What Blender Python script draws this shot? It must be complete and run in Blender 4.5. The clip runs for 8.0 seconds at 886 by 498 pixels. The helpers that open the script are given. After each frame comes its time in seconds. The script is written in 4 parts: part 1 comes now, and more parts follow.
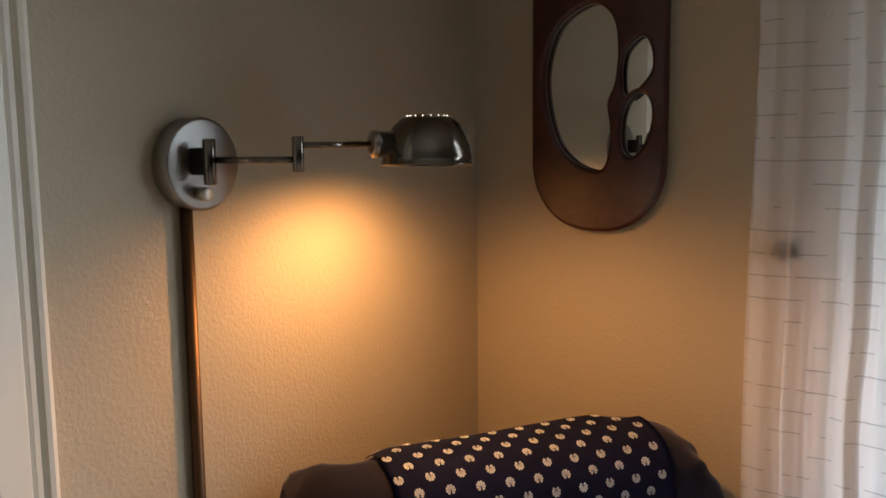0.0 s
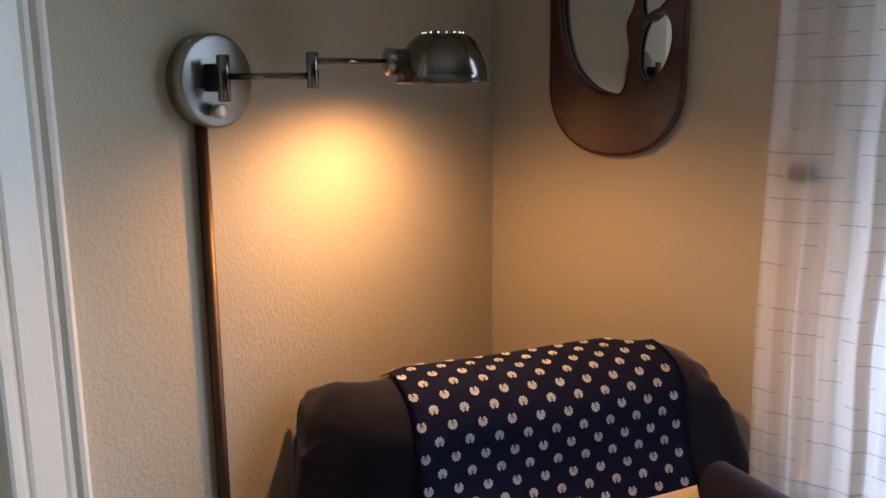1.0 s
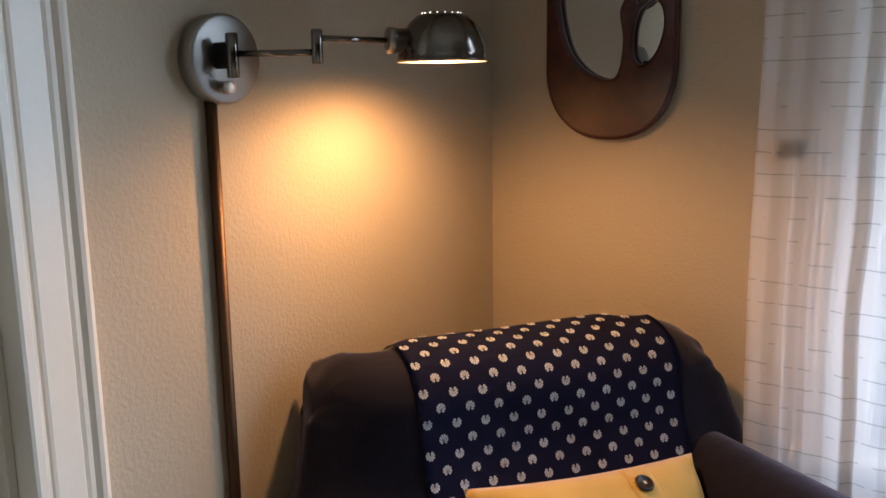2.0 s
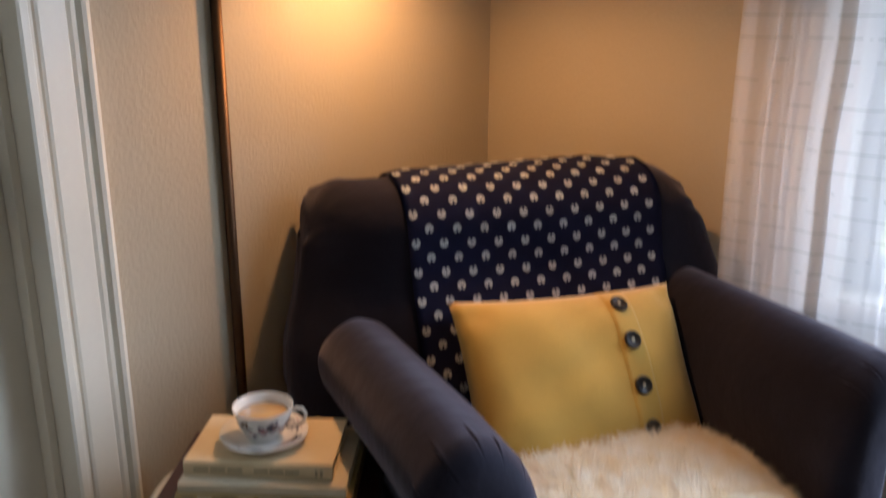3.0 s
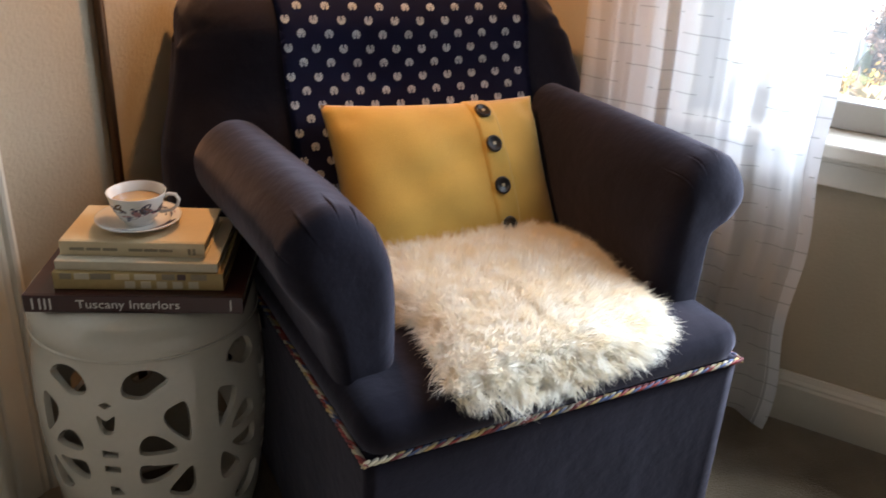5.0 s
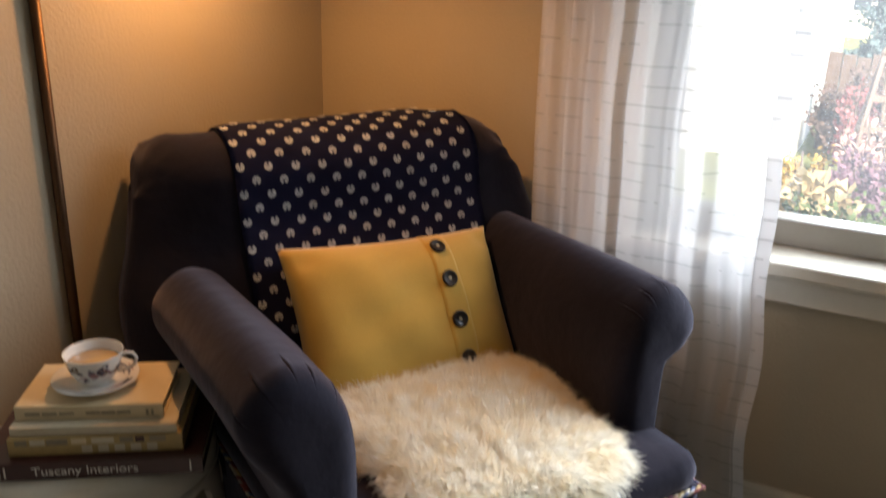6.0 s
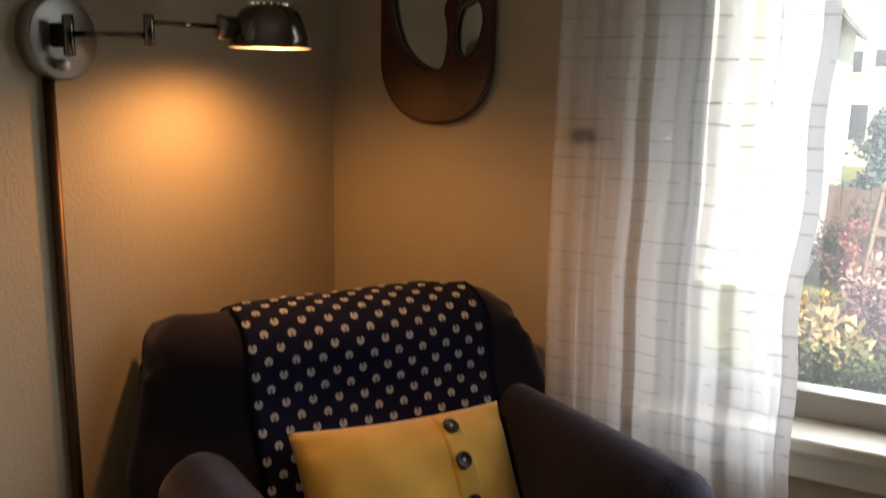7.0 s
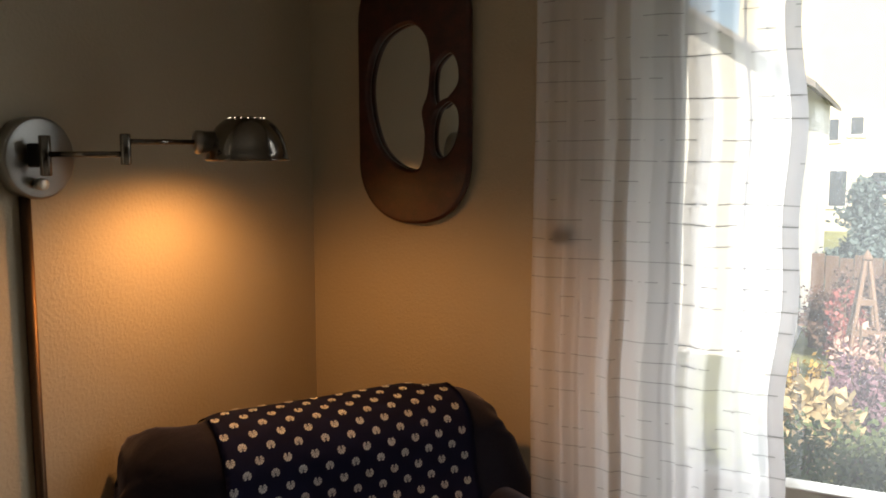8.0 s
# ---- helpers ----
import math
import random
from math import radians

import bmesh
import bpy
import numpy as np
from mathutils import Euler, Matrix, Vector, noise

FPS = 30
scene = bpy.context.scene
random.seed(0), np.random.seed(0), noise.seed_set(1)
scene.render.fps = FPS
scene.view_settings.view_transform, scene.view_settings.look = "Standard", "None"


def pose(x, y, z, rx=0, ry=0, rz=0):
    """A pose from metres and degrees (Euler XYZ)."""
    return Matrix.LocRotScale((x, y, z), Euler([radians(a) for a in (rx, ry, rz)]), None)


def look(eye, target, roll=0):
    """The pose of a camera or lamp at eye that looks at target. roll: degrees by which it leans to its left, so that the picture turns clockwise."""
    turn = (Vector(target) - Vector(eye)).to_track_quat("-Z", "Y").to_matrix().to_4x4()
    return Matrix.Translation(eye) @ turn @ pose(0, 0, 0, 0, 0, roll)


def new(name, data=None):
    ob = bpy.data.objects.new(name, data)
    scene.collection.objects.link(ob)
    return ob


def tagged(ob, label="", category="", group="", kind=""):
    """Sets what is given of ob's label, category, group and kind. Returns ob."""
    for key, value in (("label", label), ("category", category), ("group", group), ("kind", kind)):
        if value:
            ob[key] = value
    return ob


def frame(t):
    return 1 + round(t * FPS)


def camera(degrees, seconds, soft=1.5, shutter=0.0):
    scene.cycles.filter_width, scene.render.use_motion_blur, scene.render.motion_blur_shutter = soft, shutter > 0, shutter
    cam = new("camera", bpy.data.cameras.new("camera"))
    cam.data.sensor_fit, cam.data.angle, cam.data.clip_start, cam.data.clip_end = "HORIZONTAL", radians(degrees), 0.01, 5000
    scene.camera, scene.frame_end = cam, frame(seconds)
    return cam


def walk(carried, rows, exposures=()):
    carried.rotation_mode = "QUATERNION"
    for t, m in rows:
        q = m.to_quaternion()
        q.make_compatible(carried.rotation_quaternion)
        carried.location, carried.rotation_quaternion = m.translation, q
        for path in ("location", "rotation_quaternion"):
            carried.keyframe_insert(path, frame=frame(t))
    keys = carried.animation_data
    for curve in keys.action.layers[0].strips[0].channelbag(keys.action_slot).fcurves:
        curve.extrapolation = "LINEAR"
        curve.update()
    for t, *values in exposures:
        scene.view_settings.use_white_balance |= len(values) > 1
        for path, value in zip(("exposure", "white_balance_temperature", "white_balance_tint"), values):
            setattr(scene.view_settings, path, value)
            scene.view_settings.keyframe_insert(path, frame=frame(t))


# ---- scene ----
cam = camera(54.5, 8.0, 1.5, 0.5)
PATH = [
    (0, (0.971, -1.571, 1.368), (-0.139, 0.073, 1.113), -0.6),
    (0.5, (0.969, -1.557, 1.36), (-0.159, 0.066, 1.05), -0.5),
    (1, (0.974, -1.575, 1.342), (-0.153, 0.029, 0.945), -0.5),
    (2.5, (1.049, -1.649, 1.242), (-0.094, -0.047, 0.886), -1.0),
    (3, (1.096, -1.681, 1.181), (-0.031, -0.134, 0.6), 0.3),
    (3.5, (1.154, -1.703, 1.142), (0.037, -0.211, 0.417), 0.4),
    (4, (1.181, -1.727, 1.101), (0.142, -0.244, 0.253), 1.7),
    (4.2, (1.189, -1.732, 1.094), (0.184, -0.246, 0.21), 1.8),
    (5.3, (1.226, -1.746, 1.122), (0.381, -0.13, 0.299), 3.0),
    (5.5, (1.23, -1.739, 1.144), (0.403, -0.099, 0.351), 2.7),
    (6, (1.218, -1.727, 1.197), (0.363, -0.048, 0.526), 1.5),
    (6.5, (1.201, -1.714, 1.25), (0.305, -0.007, 0.718), 0.8),
    (7, (1.19, -1.706, 1.289), (0.283, 0.032, 0.895), 1.0),
    (7.5, (1.193, -1.697, 1.328), (0.265, 0.052, 1.047), 0.2),
    (8, (1.198, -1.687, 1.349), (0.302, 0.086, 1.118), -0.1),
]
LIGHT = [(0, 1.33, 6250, 10), (0.5, 1.54, 5650, 10), (1, 1.63, 5350, 10), (2.5, 1.57, 5600, 10), (3, 1.52, 5600, 10), (3.5, 1.56, 5700, 10), (4, 1.72, 5900, 10), (5.5, 1.64, 6000, 10), (6, 1.25, 6450, 10), (6.5, 0.92, 6750, 10), (7, 0.76, 6850, 10), (7.5, 0.75, 6950, 10), (8, 0.73, 7000, 10)]
walk(cam, [(t, look(eye, target, roll)) for t, eye, target, roll in PATH], LIGHT)

# ---- world, sun, lamps ----
world = bpy.data.worlds.new("world")
scene.world = world
world.use_nodes = True
wn = world.node_tree
sky = wn.nodes.new("ShaderNodeTexSky")
sky.sky_type = "NISHITA"
sky.sun_disc = False
sky.sun_elevation = radians(42)
sky.sun_rotation = radians(157)
sky.dust_density = 1.5
wn.nodes["Background"].inputs["Strength"].default_value = 0.15
wn.links.new(sky.outputs[0], wn.nodes["Background"].inputs["Color"])

sun = new("sun", bpy.data.lights.new("sun", "SUN"))
sun.data.energy, sun.data.angle, sun.data.color = 5.0, radians(0.5), (1.0, 0.95, 0.87)
sun.matrix_basis = look((2.5, -6.0, 6.0), (0, 0, 0))

window_light = new("window_light", bpy.data.lights.new("window_light", "AREA"))
window_light.data.shape = "RECTANGLE"
window_light.data.size, window_light.data.size_y = 1.25, 1.20
window_light.data.energy, window_light.data.color = 23.5, (0.82, 0.91, 1.0)
window_light.data.spread = radians(118)
window_light.matrix_basis = look((1.71, 0.105, 1.32), (1.65, -1.0, 0.90))

bulb_light = new("bulb_light", bpy.data.lights.new("bulb_light", "SPOT"))
bulb_light.data.energy, bulb_light.data.color = 6.9, (1.0, 0.46, 0.15)
bulb_light.data.shadow_soft_size = 0.022
bulb_light.data.spot_size, bulb_light.data.spot_blend = radians(175), 0.62
bulb_light.matrix_basis = look((0.216, -0.480, 1.338), (0.240, -0.500, 0.0))


# ---- materials ----
def material(name, colour, rough=0.6, metal=0.0, vary=0.12, scale=8.0, fine=120.0, bump=0.1, bump_scale=None, depth=0.002, sheen=0.0, coat=0.0, stretch=None, spec=0.5):
    """A surface with stains at one scale and grain at another."""
    m = bpy.data.materials.new(name)
    m.use_nodes = True
    nt = m.node_tree
    b = nt.nodes["Principled BSDF"]
    b.inputs["Roughness"].default_value = rough
    b.inputs["Metallic"].default_value = metal
    b.inputs["Sheen Weight"].default_value = sheen
    b.inputs["Coat Weight"].default_value = coat
    b.inputs["Specular IOR Level"].default_value = spec
    co = nt.nodes.new("ShaderNodeTexCoord")
    src = co.outputs["Object"]
    if stretch:
        mp = nt.nodes.new("ShaderNodeMapping")
        mp.inputs["Scale"].default_value = stretch
        nt.links.new(src, mp.inputs[0])
        src = mp.outputs[0]
    big = nt.nodes.new("ShaderNodeTexNoise")
    big.inputs["Scale"].default_value, big.inputs["Detail"].default_value = scale, 5
    small = nt.nodes.new("ShaderNodeTexNoise")
    small.inputs["Scale"].default_value, small.inputs["Detail"].default_value = fine, 4
    nt.links.new(src, big.inputs["Vector"])
    nt.links.new(src, small.inputs["Vector"])
    add = nt.nodes.new("ShaderNodeMath")
    add.operation = "MULTIPLY_ADD"
    nt.links.new(small.outputs["Fac"], add.inputs[0])
    add.inputs[1].default_value = 0.5
    nt.links.new(big.outputs["Fac"], add.inputs[2])
    ramp = nt.nodes.new("ShaderNodeMapRange")
    ramp.inputs["From Min"].default_value, ramp.inputs["From Max"].default_value = 0.45, 1.05
    ramp.inputs["To Min"].default_value, ramp.inputs["To Max"].default_value = 1 - vary, 1 + vary
    nt.links.new(add.outputs[0], ramp.inputs["Value"])
    mul = nt.nodes.new("ShaderNodeVectorMath")
    mul.operation = "SCALE"
    mul.inputs[0].default_value = colour
    nt.links.new(ramp.outputs[0], mul.inputs["Scale"])
    nt.links.new(mul.outputs[0], b.inputs["Base Color"])
    if bump:
        bt = small
        if bump_scale:
            bt = nt.nodes.new("ShaderNodeTexNoise")
            bt.inputs["Scale"].default_value, bt.inputs["Detail"].default_value = bump_scale, 3
            nt.links.new(src, bt.inputs["Vector"])
        bp = nt.nodes.new("ShaderNodeBump")
        bp.inputs["Strength"].default_value, bp.inputs["Distance"].default_value = bump, depth
        nt.links.new(bt.outputs["Fac"], bp.inputs["Height"])
        nt.links.new(bp.outputs[0], b.inputs["Normal"])
    return m


def island_colours(name, colours, rough=0.7):
    """Each island of the mesh takes one of the colours."""
    m = bpy.data.materials.new(name)
    m.use_nodes = True
    nt = m.node_tree
    b = nt.nodes["Principled BSDF"]
    b.inputs["Roughness"].default_value = rough
    g = nt.nodes.new("ShaderNodeNewGeometry")
    r = nt.nodes.new("ShaderNodeValToRGB")
    r.color_ramp.interpolation = "CONSTANT"
    while len(r.color_ramp.elements) < len(colours):
        r.color_ramp.elements.new(0.5)
    for i, (e, c) in enumerate(zip(r.color_ramp.elements, colours)):
        e.position, e.color = i / len(colours), (*c, 1)
    nt.links.new(g.outputs["Random Per Island"], r.inputs[0])
    nt.links.new(r.outputs[0], b.inputs["Base Color"])
    return m


M_WALL = material("wall_paint", (0.465, 0.395, 0.285), rough=0.75, vary=0.04, scale=2.0, bump=0.42, bump_scale=140, depth=0.003)
M_CEIL = material("ceiling_paint", (0.62, 0.60, 0.55), rough=0.9, vary=0.04, scale=2, bump=0.4, bump_scale=150)
M_CARPET = material("carpet", (0.25, 0.185, 0.115), rough=1.0, vary=0.35, scale=9, fine=260, bump=1.0, depth=0.006, sheen=0.3)
M_TRIM = material("trim_paint", (0.75, 0.69, 0.58), rough=0.35, vary=0.04, scale=5, bump=0.08, bump_scale=40)
M_FRAME = material("vinyl_frame", (0.36, 0.33, 0.285), rough=0.45, vary=0.06, scale=6, bump=0.06, bump_scale=60)
M_NAVY = material("navy_velour", (0.0150, 0.0130, 0.0200), rough=0.9, vary=0.30, scale=7, fine=400, bump=0.35, bump_scale=30, depth=0.005, sheen=0.32, spec=0.08)
velour = M_NAVY.node_tree.nodes["Principled BSDF"]
velour.inputs["Sheen Roughness"].default_value = 0.42
velour.inputs["Sheen Tint"].default_value = (0.80, 0.76, 0.93, 1)
M_RUNNER = material("runner_cloth", (0.016, 0.017, 0.050), rough=0.9, vary=0.2, scale=14, fine=600, bump=0.25, depth=0.001, sheen=0.03, spec=0.15)
M_PRINT = material("shell_print", (0.50, 0.50, 0.51), rough=0.9, vary=0.15, scale=60, bump=0.0)
M_YELLOW = material("mustard_wool", (0.62, 0.36, 0.055), rough=0.9, vary=0.10, scale=12, fine=500, bump=0.35, depth=0.0015, sheen=0.4)
M_BUTTON = material("dark_horn", (0.025, 0.018, 0.014), rough=0.3, vary=0.3, scale=120, bump=0.1)
M_THREAD = material("button_thread", (0.5, 0.42, 0.28), rough=0.8, bump=0)
M_NICKEL = material("brushed_nickel", (0.36, 0.33, 0.30), rough=0.30, metal=1.0, vary=0.10, scale=20, fine=300, bump=0.04, depth=0.0005)
M_NICKEL_SPUN = material("spun_nickel", (0.38, 0.365, 0.335), rough=0.34, metal=1.0, vary=0.08, scale=20, fine=300, bump=0.02, depth=0.0004)
tangent = M_NICKEL_SPUN.node_tree.nodes.new("ShaderNodeTangent")
tangent.direction_type, tangent.axis = "RADIAL", "Z"
spun = M_NICKEL_SPUN.node_tree.nodes["Principled BSDF"]
spun.inputs["Anisotropic"].default_value = 0.75
M_NICKEL_SPUN.node_tree.links.new(tangent.outputs[0], spun.inputs["Tangent"])
M_NICKEL_DK = material("dark_nickel", (0.19, 0.165, 0.14), rough=0.15, metal=1.0, vary=0.12, scale=20, fine=300, bump=0.03, depth=0.0005)
M_KNOB = material("satin_nickel", (0.62, 0.58, 0.51), rough=0.42, metal=1.0, vary=0.08, scale=30, bump=0.02, depth=0.0004)
M_BRONZE = material("bronze_cover", (0.115, 0.07, 0.042), rough=0.48, metal=1.0, vary=0.18, scale=12, fine=200, bump=0.05)
M_WOOD = material("mahogany", (0.050, 0.0100, 0.0055), rough=0.28, vary=0.5, scale=5, fine=30, bump=0.08, depth=0.001, coat=0.3, stretch=(6, 6, 1.2))
M_CERAMIC = material("white_glaze", (0.62, 0.57, 0.48), rough=0.12, vary=0.05, scale=6, bump=0.06, bump_scale=18, depth=0.002, coat=0.4)
M_CHINA = material("bone_china", (0.78, 0.75, 0.70), rough=0.12, vary=0.03, bump=0)
M_TEA = material("milky_tea", (0.55, 0.36, 0.15), rough=0.05, vary=0.05, bump=0)
M_PAPER = material("page_paper", (0.62, 0.54, 0.40), rough=0.9, vary=0.2, scale=4, fine=20, bump=0.5, depth=0.001, stretch=(1, 1, 60))
M_CREAM = material("cream_cloth_cover", (0.66, 0.53, 0.33), rough=0.7, vary=0.06, scale=12, bump=0.1)
M_CREAM2 = material("pale_cover", (0.58, 0.50, 0.36), rough=0.6, vary=0.08, scale=12, bump=0.1)
M_GOLD = material("ochre_cover", (0.42, 0.29, 0.11), rough=0.5, vary=0.18, scale=20, bump=0.1)
M_DARKRED = material("dark_red_jacket", (0.040, 0.009, 0.008), rough=0.3, vary=0.15, scale=10, bump=0.05, coat=0.2)
M_INK = material("grey_ink", (0.26, 0.21, 0.14), rough=0.7, bump=0)
M_WHITEINK = material("white_ink", (0.70, 0.66, 0.60), rough=0.6, bump=0)
M_BLACK = material("black_metal", (0.015, 0.013, 0.012), rough=0.4, metal=0.6, bump=0.05)
M_DARKHOLE = material("fabric_hook", (0.02, 0.02, 0.02), rough=0.5, bump=0)
M_CORD = island_colours("twisted_cord", [(0.34, 0.06, 0.05), (0.62, 0.44, 0.18), (0.10, 0.13, 0.26), (0.66, 0.56, 0.38), (0.20, 0.04, 0.045), (0.46, 0.40, 0.32)], 0.5)
M_FLORAL = island_colours("floral_print", [(0.05, 0.05, 0.09), (0.16, 0.09, 0.05), (0.10, 0.10, 0.15), (0.45, 0.24, 0.24), (0.05, 0.05, 0.06), (0.20, 0.19, 0.22)], 0.2)
M_SIDING = material("white_siding", (0.80, 0.77, 0.70), rough=0.8, vary=0.05, scale=3, bump=0.1)
M_SIDING2 = material("pale_yellow_siding", (0.72, 0.64, 0.45), rough=0.8, vary=0.05, scale=3, bump=0.1)
M_ROOF = material("grey_shingles", (0.30, 0.28, 0.26), rough=0.9, vary=0.3, scale=10, bump=0.5, depth=0.01)
M_FENCE = material("fence_wood", (0.12, 0.075, 0.05), rough=0.85, vary=0.35, scale=5, fine=40, bump=0.4, stretch=(6, 6, 1))
M_GRASS = material("lawn", (0.17, 0.18, 0.06), rough=0.95, vary=0.4, scale=3, fine=60, bump=0.8, depth=0.02)
M_SPRUCE = material("spruce_needles", (0.085, 0.125, 0.12), rough=0.8, vary=0.35, scale=6, bump=0)
M_GREEN = material("green_leaves", (0.10, 0.135, 0.045), rough=0.7, vary=0.4, scale=9, bump=0)
M_RED = material("red_leaves", (0.28, 0.085, 0.075), rough=0.7, vary=0.4, scale=9, bump=0)
M_GOLDLEAF = material("yellow_leaves", (0.40, 0.25, 0.05), rough=0.7, vary=0.4, scale=9, bump=0)
M_PURPLE = material("purple_leaves", (0.18, 0.095, 0.12), rough=0.7, vary=0.4, scale=9, bump=0)
M_HEDGE = material("brown_hedge_leaves", (0.12, 0.07, 0.05), rough=0.8, vary=0.4, scale=9, bump=0)
M_STRAW = material("straw_leaves", (0.46, 0.36, 0.20), rough=0.8, vary=0.3, scale=9, bump=0)
M_PINK = material("pale_pink_leaves", (0.52, 0.34, 0.28), rough=0.8, vary=0.3, scale=9, bump=0)
M_TAN = material("bleached_wood", (0.22, 0.145, 0.10), rough=0.8, vary=0.2, scale=8, bump=0.2)
M_BARK = material("bark", (0.12, 0.085, 0.06), rough=0.95, vary=0.3, scale=12, bump=0.6, depth=0.01)
M_DARKGLASS = material("dark_window_glass", (0.06, 0.07, 0.08), rough=0.08, vary=0.1, bump=0)


def make_wool():
    """Fine wool that lets some light through."""
    m = bpy.data.materials.new("sheep_wool")
    m.use_nodes = True
    nt = m.node_tree
    nt.nodes.remove(nt.nodes["Principled BSDF"])
    df, tl, mx, no, co, cr = (nt.nodes.new(k) for k in ("ShaderNodeBsdfDiffuse", "ShaderNodeBsdfTranslucent", "ShaderNodeMixShader", "ShaderNodeTexNoise", "ShaderNodeTexCoord", "ShaderNodeValToRGB"))
    no.inputs["Scale"].default_value = 30
    cr.color_ramp.elements[0].position, cr.color_ramp.elements[0].color = 0.3, (0.95, 0.86, 0.69, 1)
    cr.color_ramp.elements[1].position, cr.color_ramp.elements[1].color = 0.65, (0.98, 0.95, 0.88, 1)
    nt.links.new(co.outputs["Object"], no.inputs["Vector"])
    nt.links.new(no.outputs["Fac"], cr.inputs[0])
    nt.links.new(cr.outputs[0], df.inputs[0])
    nt.links.new(cr.outputs[0], tl.inputs[0])
    mx.inputs[0].default_value = 0.5
    nt.links.new(df.outputs[0], mx.inputs[1])
    nt.links.new(tl.outputs[0], mx.inputs[2])
    nt.links.new(mx.outputs[0], nt.nodes["Material Output"].inputs["Surface"])
    return m


def make_mirror():
    m = bpy.data.materials.new("mirror_glass")
    m.use_nodes = True
    b = m.node_tree.nodes["Principled BSDF"]
    b.inputs["Base Color"].default_value = (0.86, 0.87, 0.85, 1)
    b.inputs["Metallic"].default_value, b.inputs["Roughness"].default_value = 1.0, 0.01
    return m


def make_glass():
    m = bpy.data.materials.new("window_glass")
    m.use_nodes = True
    nt = m.node_tree
    out = nt.nodes["Material Output"]
    tr, gl, mx, fr, du, dm = (nt.nodes.new(k) for k in ("ShaderNodeBsdfTransparent", "ShaderNodeBsdfGlossy", "ShaderNodeMixShader", "ShaderNodeFresnel", "ShaderNodeBsdfTranslucent", "ShaderNodeMixShader"))
    dm.inputs[0].default_value = 0.03  # pale veil put into the pane to imitate bright haze and glare
    du.inputs[0].default_value = (0.8, 0.8, 0.8, 1)
    gl.inputs["Roughness"].default_value = 0.02
    nt.links.new(tr.outputs[0], dm.inputs[1])
    nt.links.new(du.outputs[0], dm.inputs[2])
    nt.links.new(fr.outputs[0], mx.inputs[0])
    nt.links.new(dm.outputs[0], mx.inputs[1])
    nt.links.new(gl.outputs[0], mx.inputs[2])
    nt.links.new(mx.outputs[0], out.inputs["Surface"])
    return m


def make_sheer(name, through_it, closed, thread):
    """Thin voile: part open weave, part white thread that lets light through, with fine woven lines across it."""
    m = bpy.data.materials.new(name)
    m.use_nodes = True
    nt = m.node_tree
    out = nt.nodes["Material Output"]
    nt.nodes.remove(nt.nodes["Principled BSDF"])
    df, tl, tr, a, c = (nt.nodes.new(k) for k in ("ShaderNodeBsdfDiffuse", "ShaderNodeBsdfTranslucent", "ShaderNodeBsdfTransparent", "ShaderNodeMixShader", "ShaderNodeMixShader"))
    co = nt.nodes.new("ShaderNodeTexCoord")
    sep = nt.nodes.new("ShaderNodeSeparateXYZ")
    nt.links.new(co.outputs["Object"], sep.inputs[0])
    wob = nt.nodes.new("ShaderNodeTexNoise")
    wob.inputs["Scale"].default_value = 6
    nt.links.new(co.outputs["Object"], wob.inputs["Vector"])
    zz = nt.nodes.new("ShaderNodeMath")
    zz.operation = "MULTIPLY_ADD"
    nt.links.new(wob.outputs["Fac"], zz.inputs[0])
    zz.inputs[1].default_value = 0.012
    nt.links.new(sep.outputs["Z"], zz.inputs[2])
    rep = nt.nodes.new("ShaderNodeMath")
    rep.operation = "PINGPONG"
    rep.inputs[1].default_value = 0.0185
    nt.links.new(zz.outputs[0], rep.inputs[0])
    line = nt.nodes.new("ShaderNodeMath")
    line.operation = "LESS_THAN"
    line.inputs[1].default_value = 0.0011
    nt.links.new(rep.outputs[0], line.inputs[0])
    dash = nt.nodes.new("ShaderNodeTexNoise")
    dash.inputs["Scale"].default_value = 22
    nt.links.new(co.outputs["Object"], dash.inputs["Vector"])
    dl = nt.nodes.new("ShaderNodeMath")
    dl.operation = "GREATER_THAN"
    dl.inputs[1].default_value = 0.47
    nt.links.new(dash.outputs["Fac"], dl.inputs[0])
    both = nt.nodes.new("ShaderNodeMath")
    both.operation = "MULTIPLY"
    nt.links.new(line.outputs[0], both.inputs[0])
    nt.links.new(dl.outputs[0], both.inputs[1])
    col = nt.nodes.new("ShaderNodeMixRGB")
    col.inputs[1].default_value = (0.90, 0.89, 0.90, 1)
    col.inputs[2].default_value = (thread, thread, thread, 1)
    nt.links.new(both.outputs[0], col.inputs[0])
    nt.links.new(col.outputs[0], df.inputs[0])
    nt.links.new(col.outputs[0], tl.inputs[0])
    a.inputs[0].default_value = through_it
    nt.links.new(df.outputs[0], a.inputs[1])
    nt.links.new(tl.outputs[0], a.inputs[2])
    op = nt.nodes.new("ShaderNodeMapRange")
    nt.links.new(both.outputs[0], op.inputs["Value"])
    op.inputs["To Min"].default_value, op.inputs["To Max"].default_value = closed, 0.9
    nt.links.new(op.outputs[0], c.inputs[0])
    nt.links.new(tr.outputs[0], c.inputs[1])
    nt.links.new(a.outputs[0], c.inputs[2])
    nt.links.new(c.outputs[0], out.inputs["Surface"])
    return m


def make_bulb():
    m = bpy.data.materials.new("lit_bulb")
    m.use_nodes = True
    b = m.node_tree.nodes["Principled BSDF"]
    b.inputs["Emission Color"].default_value = (1.0, 0.72, 0.38, 1)
    b.inputs["Emission Strength"].default_value = 14
    return m


